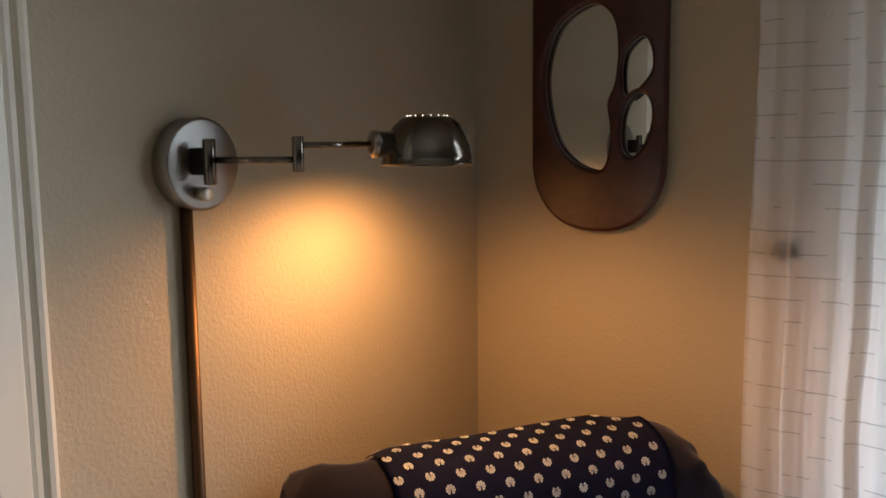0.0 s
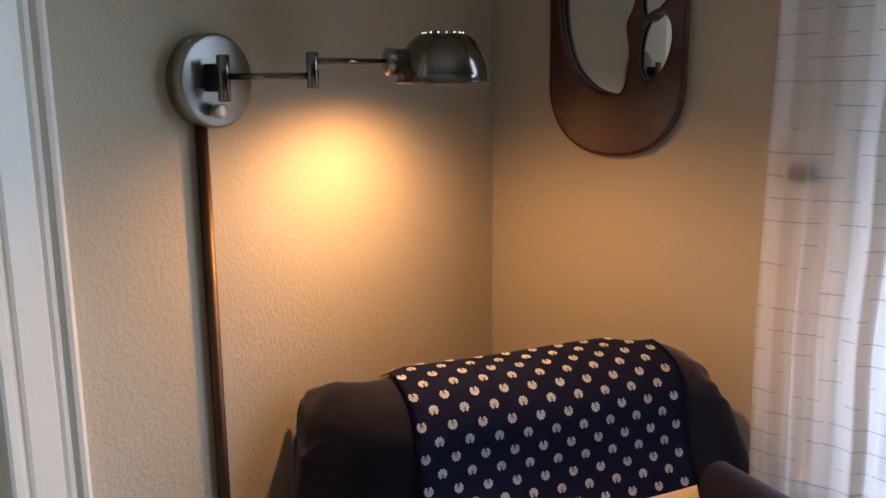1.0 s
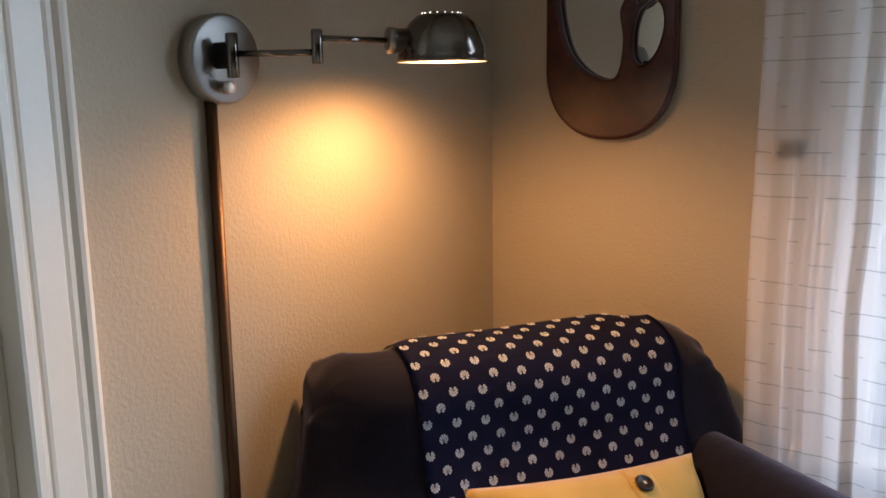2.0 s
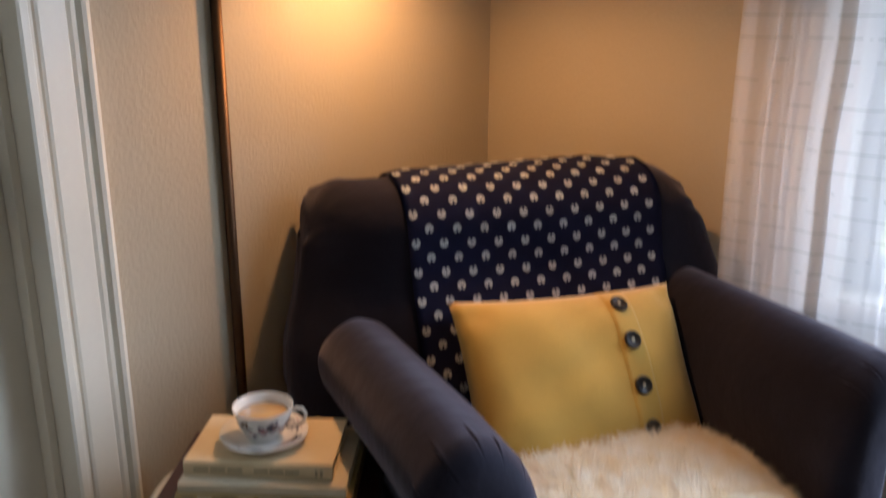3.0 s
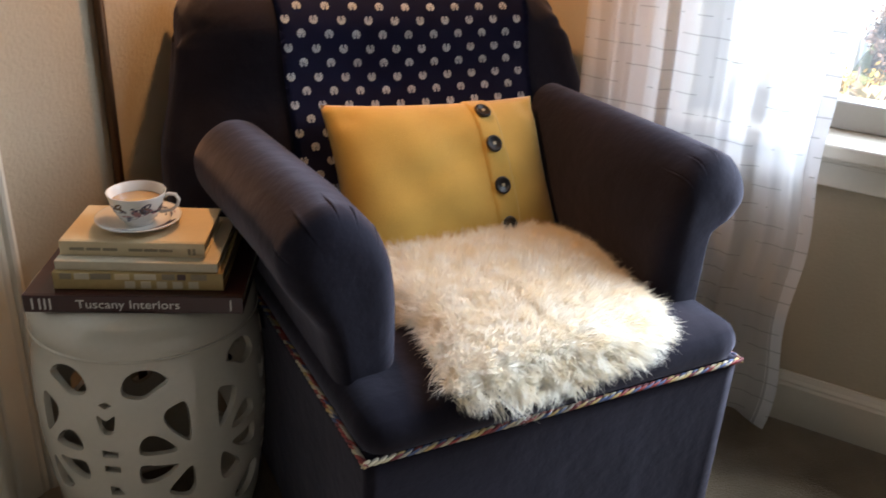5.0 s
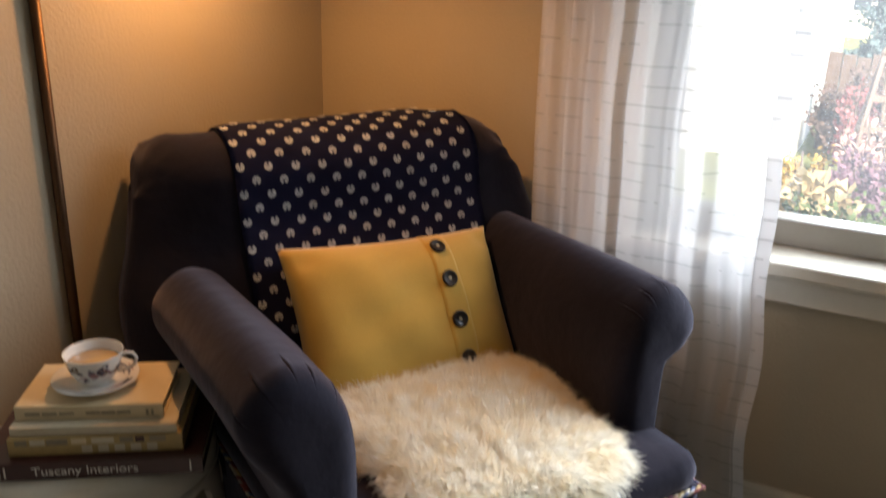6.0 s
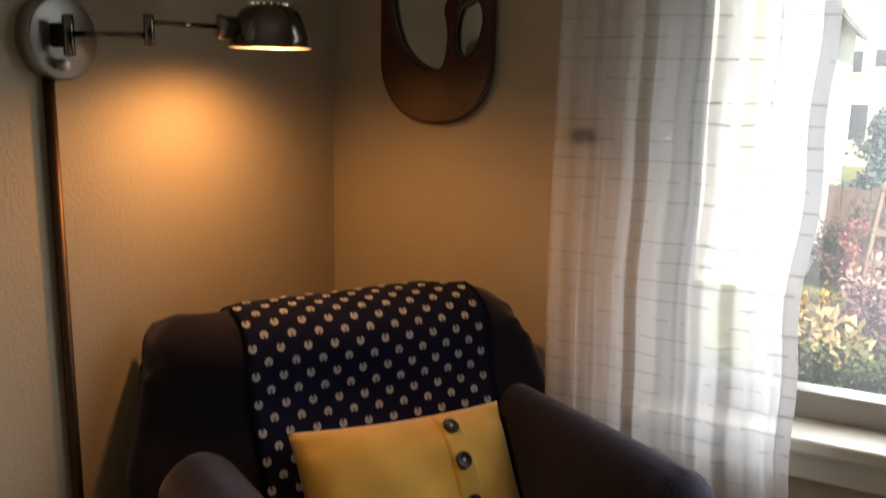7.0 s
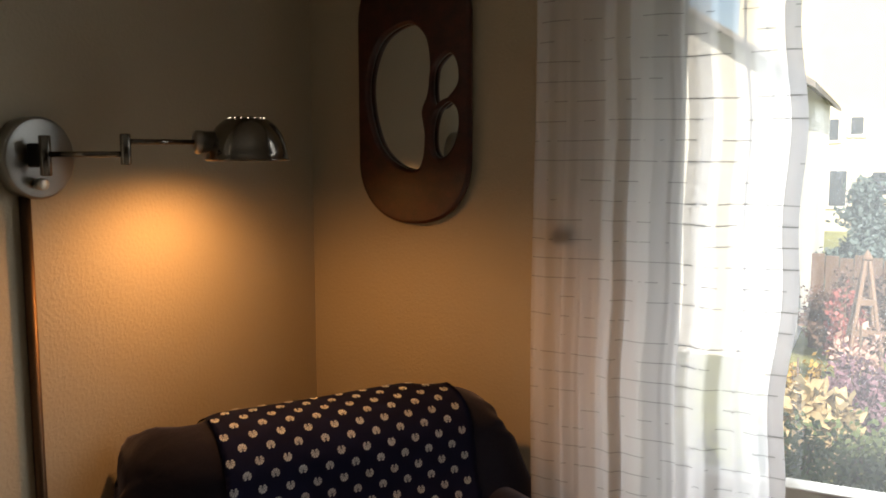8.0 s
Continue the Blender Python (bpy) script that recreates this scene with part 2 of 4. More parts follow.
M_MIRROR, M_GLASS, M_SHEER, M_BULB, M_WOOL = make_mirror(), make_glass(), make_sheer("white_voile", 0.60, 0.56, 0.36), make_bulb(), make_wool()
M_HEM = make_sheer("doubled_voile", 0.16, 0.88, 0.55)
# emission imitating the bulb's light as it shows through the shade's vents
M_VENT_GLOW = make_bulb()
M_VENT_GLOW.node_tree.nodes["Principled BSDF"].inputs["Emission Strength"].default_value = 2.2
M_VENT_GLOW.node_tree.nodes["Principled BSDF"].inputs["Emission Color"].default_value = (1.0, 0.86, 0.66, 1)
M_ENAMEL = material("white_enamel", (0.8, 0.78, 0.72), rough=0.4, vary=0.03, bump=0)


# ---- mesh helpers ----
def part(name, bm, mat, parent=None, label="", smooth=True, loc=None):
    """Links a bmesh as one mesh object, under a thing or on its own."""
    me = bpy.data.meshes.new(name)
    bm.normal_update()
    bm.to_mesh(me)
    bm.free()
    if smooth:
        for p in me.polygons:
            p.use_smooth = True
    me.materials.append(mat)
    ob = new(name, me)
    if parent:
        ob.parent = parent
    if loc:
        ob.location = loc
    if label:
        ob["label"] = label
    return ob


def raw(name, verts, faces, mat, parent=None, label="", smooth=False):
    me = bpy.data.meshes.new(name)
    me.from_pydata(verts, [], faces)
    if smooth:
        for p in me.polygons:
            p.use_smooth = True
    me.materials.append(mat)
    ob = new(name, me)
    if parent:
        ob.parent = parent
    if label:
        ob["label"] = label
    return ob


def thing(name, label, category, m=None, group="", kind=""):
    e = new(name)
    e.empty_display_size = 0.05
    if m is not None:
        e.matrix_basis = m
    return tagged(e, label, category, group, kind)


def box(x0, x1, y0, y1, z0, z1, bevel=0.0, seg=2, bm=None):
    own = bmesh.new()
    bmesh.ops.create_cube(own, size=1, matrix=Matrix.Translation(((x0 + x1) / 2, (y0 + y1) / 2, (z0 + z1) / 2)) @ Matrix.Diagonal((x1 - x0, y1 - y0, z1 - z0, 1)))
    if bevel:
        bmesh.ops.bevel(own, geom=own.edges[:], offset=bevel, segments=seg, affect="EDGES", profile=0.5)
    if bm is None:
        return own
    join(bm, own)
    return bm


def join(bm, other, m=None):
    """Adds the other bmesh to bm."""
    if m is not None:
        other.transform(m)
    me = bpy.data.meshes.new("joined")
    other.to_mesh(me)
    other.free()
    bm.from_mesh(me)
    bpy.data.meshes.remove(me)
    return bm


def lathe(profile, n=48, closed=False):
    """Turns a list of (radius, height) about z."""
    bm = bmesh.new()
    rings = []
    for r, z in profile:
        rings.append([bm.verts.new((r * math.cos(2 * math.pi * i / n), r * math.sin(2 * math.pi * i / n), z)) for i in range(n)])
    pairs = list(zip(rings, rings[1:]))
    if closed:
        pairs.append((rings[-1], rings[0]))
    for a, b in pairs:
        for i in range(n):
            bm.faces.new((a[i], a[(i + 1) % n], b[(i + 1) % n], b[i]))
    if not closed:
        for ring, flip in ((rings[0], True), (rings[-1], False)):
            bm.faces.new(ring[::-1] if flip else ring)
    bmesh.ops.recalc_face_normals(bm, faces=bm.faces[:])
    return bm


def tube(points, radius, n=12):
    """A round rod along points; radius a number or one for each point."""
    bm = bmesh.new()
    pts = [Vector(p) for p in points]
    rad = radius if isinstance(radius, (list, tuple)) else [radius] * len(pts)
    rings = []
    side = None
    for i, p in enumerate(pts):
        d = (pts[min(i + 1, len(pts) - 1)] - pts[max(i - 1, 0)]).normalized()
        if side is None:
            side = d.orthogonal().normalized()
        side = (side - d * side.dot(d)).normalized()
        up = d.cross(side)
        rings.append([bm.verts.new(p + rad[i] * (math.cos(2 * math.pi * k / n) * side + math.sin(2 * math.pi * k / n) * up)) for k in range(n)])
    for a, b in zip(rings, rings[1:]):
        for k in range(n):
            bm.faces.new((a[k], a[(k + 1) % n], b[(k + 1) % n], b[k]))
    bm.faces.new(rings[0][::-1])
    bm.faces.new(rings[-1])
    bmesh.ops.recalc_face_normals(bm, faces=bm.faces[:])
    return bm


def grid_mesh(fn, nu, nv, close_u=False):
    """A sheet of quads through fn(u, v), u and v from 0 to 1."""
    bm = bmesh.new()
    cols = nu if close_u else nu + 1
    vs = [[bm.verts.new(fn(i / nu, j / nv)) for j in range(nv + 1)] for i in range(cols)]
    for i in range(nu):
        for j in range(nv):
            bm.faces.new((vs[i][j], vs[(i + 1) % cols][j], vs[(i + 1) % cols][j + 1], vs[i][j + 1]))
    return bm


def smooth_loop(points, steps=8):
    """A closed smooth line through a few points."""
    out = []
    n = len(points)
    for i in range(n):
        p0, p1, p2, p3 = (Vector(points[(i + k) % n]) for k in (-1, 0, 1, 2))
        for s in range(steps):
            t = s / steps
            out.append(0.5 * ((2 * p1) + (p2 - p0) * t + (2 * p0 - 5 * p1 + 4 * p2 - p3) * t * t + (3 * p1 - p0 - 3 * p2 + p3) * t ** 3))
    return out


def mesh_of(ob):
    """The finished mesh of an object with modifiers, a curve or a text; the object itself is removed."""
    dg = bpy.context.evaluated_depsgraph_get()
    me = bpy.data.meshes.new_from_object(ob.evaluated_get(dg))
    bpy.data.objects.remove(ob)
    return me


def interp(xs, ys, x):
    return float(np.interp(x, xs, ys))


# ---- the room ----
WX0, WX1, WZ0, WZ1 = 0.79, 2.42, 0.602, 2.02
# east and south walls are unseen, set far off to weaken bounced light
RX, RY, RH = 8.0, -8.5, 2.44

floor = tagged(part("floor", box(-0.12, RX + 0.12, RY - 0.12, 0.15, -0.12, 0.0), M_CARPET, smooth=False), "short brown cut-pile carpet", "floor", kind="structure")
ceiling = tagged(part("ceiling", box(-0.12, RX + 0.12, RY - 0.12, 0.15, RH, RH + 0.15), M_CEIL, smooth=False), "off-white textured ceiling", "ceiling", kind="structure")

wb = bmesh.new()
box(-0.12, WX0, 0, 0.15, 0, RH, bm=wb)
box(WX1, RX + 0.12, 0, 0.15, 0, RH, bm=wb)
box(WX0, WX1, 0, 0.15, 0, WZ0, bm=wb)
box(WX0, WX1, 0, 0.15, WZ1, RH, bm=wb)
tagged(part("wall_north", wb, M_WALL, smooth=False), "tan painted wall with orange-peel texture and a window", "wall", kind="structure")

DY0, DY1, DZ = -1.90, -1.10, 2.04
wb = bmesh.new()
box(-0.12, 0, DY1 + 0.012, 0, 0, RH, bm=wb)
box(-0.12, 0, RY, DY0 - 0.012, 0, RH, bm=wb)
box(-0.12, 0, DY0 - 0.012, DY1 + 0.012, DZ + 0.012, RH, bm=wb)
tagged(part("wall_west", wb, M_WALL, smooth=False), "tan painted wall with orange-peel texture and a doorway", "wall", kind="structure")
tagged(part("wall_east", box(RX, RX + 0.12, RY, 0, 0, RH), M_WALL, smooth=False), "plain tan painted wall", "wall", kind="structure")
tagged(part("wall_south", box(-0.12, RX + 0.12, RY - 0.12, RY, 0, RH), M_WALL, smooth=False), "plain tan painted wall", "wall", kind="structure")


def moulded(profile, length):
    """A moulding: a (depth, width) profile drawn out along z."""
    bm = bmesh.new()
    a = [bm.verts.new((d, w, 0)) for d, w in profile]
    b = [bm.verts.new((d, w, length)) for d, w in profile]
    n = len(profile)
    for i in range(n):
        bm.faces.new((a[i], a[(i + 1) % n], b[(i + 1) % n], b[i]))
    bm.faces.new(a[::-1])
    bm.faces.new(b)
    bmesh.ops.recalc_face_normals(bm, faces=bm.faces[:])
    return bm


CASING = [(0, 0), (0.016, 0), (0.018, 0.004), (0.018, 0.014), (0.013, 0.017), (0.0135, 0.021), (0.010, 0.0225), (0.0135, 0.025), (0.015, 0.029), (0.015, 0.066),
          (0.011, 0.069), (0.014, 0.074), (0.0145, 0.080), (0.010, 0.083), (0.0175, 0.088), (0.019, 0.094), (0.017, 0.100), (0, 0.100)]
door_trim = thing("door_casing", "white painted fluted wooden door casing", "door trim", kind="structure")
bm = moulded([(d, -1.100 + w) for d, w in CASING], DZ + 0.1)
part("jamb_casing", bm, M_TRIM, door_trim, smooth=False)
bm = moulded([(d, DY0 - w) for d, w in CASING], DZ + 0.1)
bmesh.ops.recalc_face_normals(bm, faces=bm.faces[:])
part("jamb_casing", bm, M_TRIM, door_trim, smooth=False)
part("head_casing", box(0, 0.017, DY0, DY1, DZ, DZ + 0.10, 0.003), M_TRIM, door_trim, smooth=False)
jb = bmesh.new()
box(-0.12, 0.0, DY1, DY1 + 0.012, 0, DZ, bm=jb)
box(-0.12, 0.0, DY0 - 0.012, DY0, 0, DZ, bm=jb)
box(-0.12, 0.0, DY0 - 0.012, DY1 + 0.012, DZ, DZ + 0.012, bm=jb)
part("door_jamb", jb, M_TRIM, door_trim, smooth=False)
part("door_stop", box(-0.058, -0.030, DY1 - 0.012, DY1 - 0.0005, 0, DZ), M_TRIM, door_trim, smooth=False)

door = thing("door_1", "closed off-white panelled interior door", "door", kind="structure")
part("door_leaf", box(-0.095, -0.060, DY0 + 0.003, DY1 - 0.004, 0.012, DZ - 0.003, 0.002), M_TRIM, door, smooth=False)
for z0, z1 in ((0.24, 0.92), (1.10, 1.90)):
    for y0, y1 in ((-1.785, -1.54), (-1.46, -1.215)):
        bm = box(-0.062, -0.053, y0, y1, z0, z1, 0.006, 3)
        part("door_panel", bm, M_TRIM, door, smooth=False)
knob = part("door_knob", lathe([(0.0, 0), (0.027, 0), (0.027, 0.004), (0.012, 0.008), (0.010, 0.026), (0.022, 0.034), (0.027, 0.045), (0.024, 0.056), (0.0, 0.060)], 32), M_BLACK, door, "dark bronze round knob")
knob.matrix_basis = pose(-0.060, -1.172, 0.90, 0, 90, 0)

# baseboards
BASE = [(0, 0), (0.016, 0), (0.016, 0.088), (0.013, 0.093), (0.013, 0.098), (0.009, 0.104), (0.006, 0.116), (0, 0.116)]


def baseboard(p0, p1, normal, label):
    d = Vector(p1) - Vector(p0)
    bm = bmesh.new()
    a, b = [], []
    for off, z in BASE:
        q = Vector(p0) + Vector(normal) * off + Vector((0, 0, z))
        a.append(bm.verts.new(q))
        b.append(bm.verts.new(q + d))
    n = len(BASE)
    for i in range(n):
        bm.faces.new((a[i], a[(i + 1) % n], b[(i + 1) % n], b[i]))
    bm.faces.new(a)
    bm.faces.new(b[::-1])
    bmesh.ops.recalc_face_normals(bm, faces=bm.faces[:])
    tagged(part("baseboard", bm, M_TRIM, smooth=False), label, "baseboard", kind="structure")


baseboard((0.017, -0.0005, 0), (RX, -0.0005, 0), (0, -1, 0), "off-white moulded wooden baseboard below the window")
baseboard((0.0005, -1.0, 0), (0.0005, -0.0005, 0), (1, 0, 0), "off-white moulded wooden baseboard behind the armchair")

# ---- window ----
window = thing("window_1", "white framed window with a deep painted sill", "window", kind="structure")
fr = bmesh.new()
FY0, FY1 = 0.066, 0.125
box(WX0, WX0 + 0.05, FY0, FY1, 0.632, WZ1, 0.004, bm=fr)
box(WX1 - 0.05, WX1, FY0, FY1, 0.632, WZ1, 0.004, bm=fr)
box(WX0 + 0.05, WX1 - 0.05, FY0 + 0.001, FY1, 0.632, 0.688, 0.004, bm=fr)
box(WX0 + 0.05, WX1 - 0.05, FY0 + 0.001, FY1, WZ1 - 0.05, WZ1, 0.004, bm=fr)
part("window_frame", fr, M_FRAME, window, smooth=False)
pane = part("pane", box(WX0 + 0.048, WX1 - 0.048, 0.096, 0.100, 0.685, WZ1 - 0.048), M_GLASS, window, smooth=False)
pane.visible_shadow = False
sb = box(0.665, 2.545, -0.048, 0.0, 0.602, 0.632, 0.006, 3)
box(WX0 + 0.001, WX1 - 0.001, -0.004, 0.15, 0.6035, 0.6315, bm=sb)
part("window_sill", sb, M_TRIM, window, smooth=False)
part("apron", box(0.69, 2.52, -0.020, -0.0005, 0.541, 0.590, 0.003), M_TRIM, window, smooth=False)
part("cove", box(0.68, 2.53, -0.030, -0.0005, 0.590, 0.602, 0.004, 3), M_TRIM, window, smooth=False)
for x0, x1 in ((0.690, 0.788), (2.422, 2.520)):
    part("side_casing", box(x0, x1, -0.018, -0.0005, 0.632, 2.02, 0.004), M_TRIM, window, smooth=False)
part("head_casing", box(0.690, 2.520, -0.018, -0.0005, 2.02, 2.12, 0.004), M_TRIM, window, smooth=False)

# ---- curtain ----
FOLDS = [(0.000, -0.118), (0.06, -0.128), (0.14, -0.116), (0.20, -0.134), (0.27, -0.114), (0.335, -0.138), (0.40, -0.112), (0.47, -0.140), (0.53, -0.110),
         (0.60, -0.128), (0.66, -0.116), (0.72, -0.142), (0.76, -0.108), (0.86, -0.122), (0.93, -0.116), (1.0, -0.120)]


def curtain_at(u, v):
    """u across the cloth, v from the hem up."""
    z = 0.045 + v * 2.07
    low = max(0.0, 1 - v * 3.0)
    x0 = 0.612 - 0.016 * v + 0.006 * math.sin(9 * v + 1)
    x1 = 1.088 - 0.016 * v + 0.008 * math.sin(13 * v) + 0.005 * math.sin(41 * v) + 0.006 * math.sin(26 * v + 1) * max(0.0, 1 - 2.2 * v)
    fu = [f[0] for f in FOLDS]
    fy = [f[1] for f in FOLDS]
    k = 0.012 * math.sin(2.1 * v + 9 * u)
    y = -0.122 + 0.36 * (interp(fu, fy, min(1, max(0, u + 0.25 * k))) + 0.122) + 0.003 * math.sin(31 * u + 1.2 * math.sin(3 * v)) + 0.0015 * math.sin(67 * u + 2 * v)
    x = x0 + (x1 - x0) * u + 0.010 * math.sin(25 * u + 1.5 * v) * (1 - abs(2 * u - 1))
    hem = low * (0.012 * math.sin(17 * u) + 0.02 * (1 - u) ** 2)
    return (x, y, z + hem)


curtain = thing("sheer_curtain", "white sheer curtain with fine woven lines, drawn aside", "curtain")
cloth = part("cloth", grid_mesh(curtain_at, 170, 120), M_SHEER, curtain)
part("hem", grid_mesh(lambda u, v: (lambda p: (p[0] + 0.0004, p[1] - 0.0012, p[2]))(curtain_at(0.945 + 0.055 * u, v)), 6, 120), M_HEM, curtain)
for name, u0, du, off in (("fold", 0.600, 0.085, -0.006), ("seam", 0.41, 0.010, -0.004), ("seam", 0.215, 0.012, -0.004), ("seam", 0.13, 0.010, -0.003), ("seam", 0.795, 0.016, -0.002), ("seam", 0.80, 0.010, -0.004), ("seam", 0.895, 0.014, -0.002), ("seam", 0.940, 0.010, -0.003), ("hem", 0.0, 0.03, -0.002)):
    part(name, grid_mesh(lambda u, v: (lambda p: (p[0], p[1] + off, p[2] + 0.002))(curtain_at(u0 + du * u + 0.012 * math.sin(3 * v + 9 * u0) * (1 if u0 > 0 else 0), v)), 8, 90), M_SHEER, curtain)
rod = part("rod", tube([(0.50, -0.122, 2.115), (2.70, -0.122, 2.115)], 0.011), M_BLACK, curtain)
for x in (0.56, 2.64):
    part("bracket", tube([(x, 0.0, 2.115), (x, -0.122, 2.115)], 0.006), M_BLACK, curtain)

hook = tagged(part("curtain_holdback", tube([(0.640, 0.0, 1.178), (0.640, -0.07, 1.178), (0.644, -0.095, 1.178), (0.655, -0.107, 1.180), (0.680, -0.107, 1.182)], [0.016, 0.014, 0.015, 0.017, 0.015], 16), M_DARKHOLE),
              "small dark metal curtain holdback on the wall", "curtain hook")

# ---- wall lamp ----
lamp = thing("wall_lamp", "brushed nickel swing-arm wall lamp, switched on", "lamp")
plate = part("back_plate", lathe([(0.0, 0), (0.063, 0), (0.0645, 0.003), (0.0645, 0.027), (0.063, 0.0295), (0.060, 0.0305), (0.0, 0.0315)], 96), M_NICKEL_SPUN, lamp)
plate.matrix_basis = pose(0.0, -0.766, 1.336, 0, 90, 0)
BX, BY = 0.062, -0.783
part("bracket", box(0.022, BX - 0.004, BY - 0.0075, BY + 0.0075, 1.322, 1.359, 0.004, 3), M_BLACK, lamp)


def cylinder(x, y, z0, z1, r, b=0.0015):
    bm = lathe([(0, z0), (r - b, z0), (r, z0 + b), (r, z1 - b), (r - b, z1), (0, z1)], 32)
    bmesh.ops.translate(bm, verts=bm.verts[:], vec=(x, y, 0))
    return bm


part("pivot", cylinder(BX, BY, 1.309, 1.371, 0.0088), M_NICKEL_DK, lamp)
JX, JY = 0.171, -0.727
part("arm", tube([(BX, BY, 1.342), (JX, JY, 1.342)], 0.0045, 16), M_NICKEL_DK, lamp)
part("joint", cylinder(JX, JY, 1.326, 1.373, 0.0080), M_NICKEL_DK, lamp)
KX, KY = 0.196, -0.606
part("arm", tube([(JX, JY, 1.361), (KX, KY, 1.361)], 0.0042, 16), M_NICKEL_DK, lamp)
SX, SY, SZ = 0.243, -0.530, 1.331
hd = Vector((SX - KX, SY - KY, 0)).normalized()
part("socket", tube([(KX, KY, 1.361), (KX + 0.003 * hd.x, KY + 0.003 * hd.y, 1.361), (KX + 0.012 * hd.x, KY + 0.012 * hd.y, 1.361), (KX + 0.013 * hd.x, KY + 0.013 * hd.y, 1.361), (KX + 0.05 * hd.x, KY + 0.05 * hd.y, 1.361)],
                    [0.014, 0.0195, 0.0195, 0.0178, 0.0178], 28), M_NICKEL, lamp)
outer = [(0.0705, 0.000), (0.0705, 0.002), (0.0675, 0.0045), (0.0668, 0.012), (0.0645, 0.026), (0.0590, 0.042), (0.050, 0.056), (0.0385, 0.066), (0.030, 0.0695), (0.016, 0.0705)]
inner = [(r - 0.0016, z - 0.0012) for r, z in outer[::-1]]
shade_profile = [(0.0695, 0.0005)] + outer + [(0.016, 0.0690)] + inner[1:]
shade = part("shade", lathe(shade_profile, 96, closed=True), M_NICKEL_DK, lamp, "domed metal shade")
shade.location = (SX, SY, SZ)
lining = [(r - 0.0012, z) for r, z in inner[1:]]
part("shade_lining", lathe(lining + [(r - 0.0006, z - 0.0003) for r, z in lining[::-1]], 64, closed=True), M_ENAMEL, lamp, "white inside of the shade", loc=(SX, SY, SZ))
# small glowing beads stand in for light at the vents; nothing is pierced
for i in range(16):
    a = 2 * math.pi * i / 16
    bm = bmesh.new()
    bmesh.ops.create_uvsphere(bm, u_segments=8, v_segments=6, radius=0.0006)
    part("vent_glow", bm, M_VENT_GLOW, lamp, loc=(SX + 0.0295 * math.cos(a), SY + 0.0295 * math.sin(a), SZ + 0.0702))
part("cap", lathe([(0, 0.0685), (0.0185, 0.0685), (0.0185, 0.0715), (0.015, 0.0728), (0, 0.0732)], 32), M_NICKEL_DK, lamp, loc=(SX, SY, SZ))
part("switch_knob", tube([(0.028, BY + 0.004, 1.296), (0.037, BY + 0.004, 1.296), (0.0372, BY + 0.004, 1.296), (0.051, BY + 0.004, 1.296), (0.0522, BY + 0.004, 1.296)], [0.006, 0.006, 0.0092, 0.0095, 0.0082], 24), M_KNOB, lamp)
part("cord_cover", tube([(0.0095, -0.783, 0.02), (0.0095, -0.783, 1.285)], 0.0088, 24), M_BRONZE, lamp, "bronze cord cover tube")
bm = bmesh.new()
bmesh.ops.create_uvsphere(bm, u_segments=24, v_segments=16, radius=0.021)
bulb = part("bulb", bm, M_BULB, lamp, loc=(SX, SY, SZ + 0.040))

# ---- mirror ----
mirror = thing("wall_mirror", "mahogany free-form mirror with three cut-out openings", "mirror")


def sheet_curve(loops, depth, round_edge):
    cu = bpy.data.curves.new("outline", "CURVE")
    cu.dimensions, cu.fill_mode, cu.extrude, cu.bevel_depth, cu.bevel_resolution = "2D", "BOTH", depth, round_edge, 4
    cu.offset = -round_edge
    for loop in loops:
        s = cu.splines.new("POLY")
        s.points.add(len(loop) - 1)
        for q, p in zip(s.points, loop):
            q.co = (p[0], p[1], 0, 1)
        s.use_cyclic_u = True
    return mesh_of(new("outline", cu))


rim = []
for k in range(72):
    a = 2 * math.pi * k / 72
    c, s = math.cos(a), math.sin(a)
    rim.append((0.2835 + 0.1395 * math.copysign(abs(c) ** 0.86, c), (1.620 if s > 0 else 1.330) + 0.146 * math.copysign(abs(s) ** 0.92, s)))
big_hole = smooth_loop([(0.284, 1.616), (0.316, 1.585), (0.3245, 1.525), (0.318, 1.468), (0.304, 1.430), (0.311, 1.380), (0.305, 1.325), (0.287, 1.304), (0.240, 1.318), (0.198, 1.362), (0.175, 1.44), (0.175, 1.512), (0.200, 1.577), (0.242, 1.609)])
hole_up = smooth_loop([(0.371, 1.551), (0.389, 1.530), (0.391, 1.490), (0.368, 1.460), (0.341, 1.443), (0.333, 1.475), (0.339, 1.522)])
hole_low = smooth_loop([(0.370, 1.449), (0.389, 1.432), (0.392, 1.395), (0.378, 1.352), (0.352, 1.330), (0.334, 1.348), (0.333, 1.395), (0.345, 1.432)])
me = sheet_curve([rim, [tuple(p) for p in big_hole], [tuple(p) for p in hole_up], [tuple(p) for p in hole_low]], 0.002, 0.008)
for p in me.polygons:
    p.use_smooth = True
me.materials.clear()
me.materials.append(M_WOOD)
frame_ob = new("wooden_frame", me)
frame_ob.parent = mirror
frame_ob.matrix_basis = pose(0, -0.0160, 0, 90, 0, 0)
part("mirror_glass", box(0.165, 0.402, -0.0055, -0.001, 1.26, 1.66), M_MIRROR, mirror, smooth=False)

# ---- armchair ----
CHAIR = pose(0.89, -0.758, 0, 0, 0, 57.66)
chair = thing("armchair", "navy blue upholstered armchair with rolled arms and cord trim", "armchair", CHAIR)


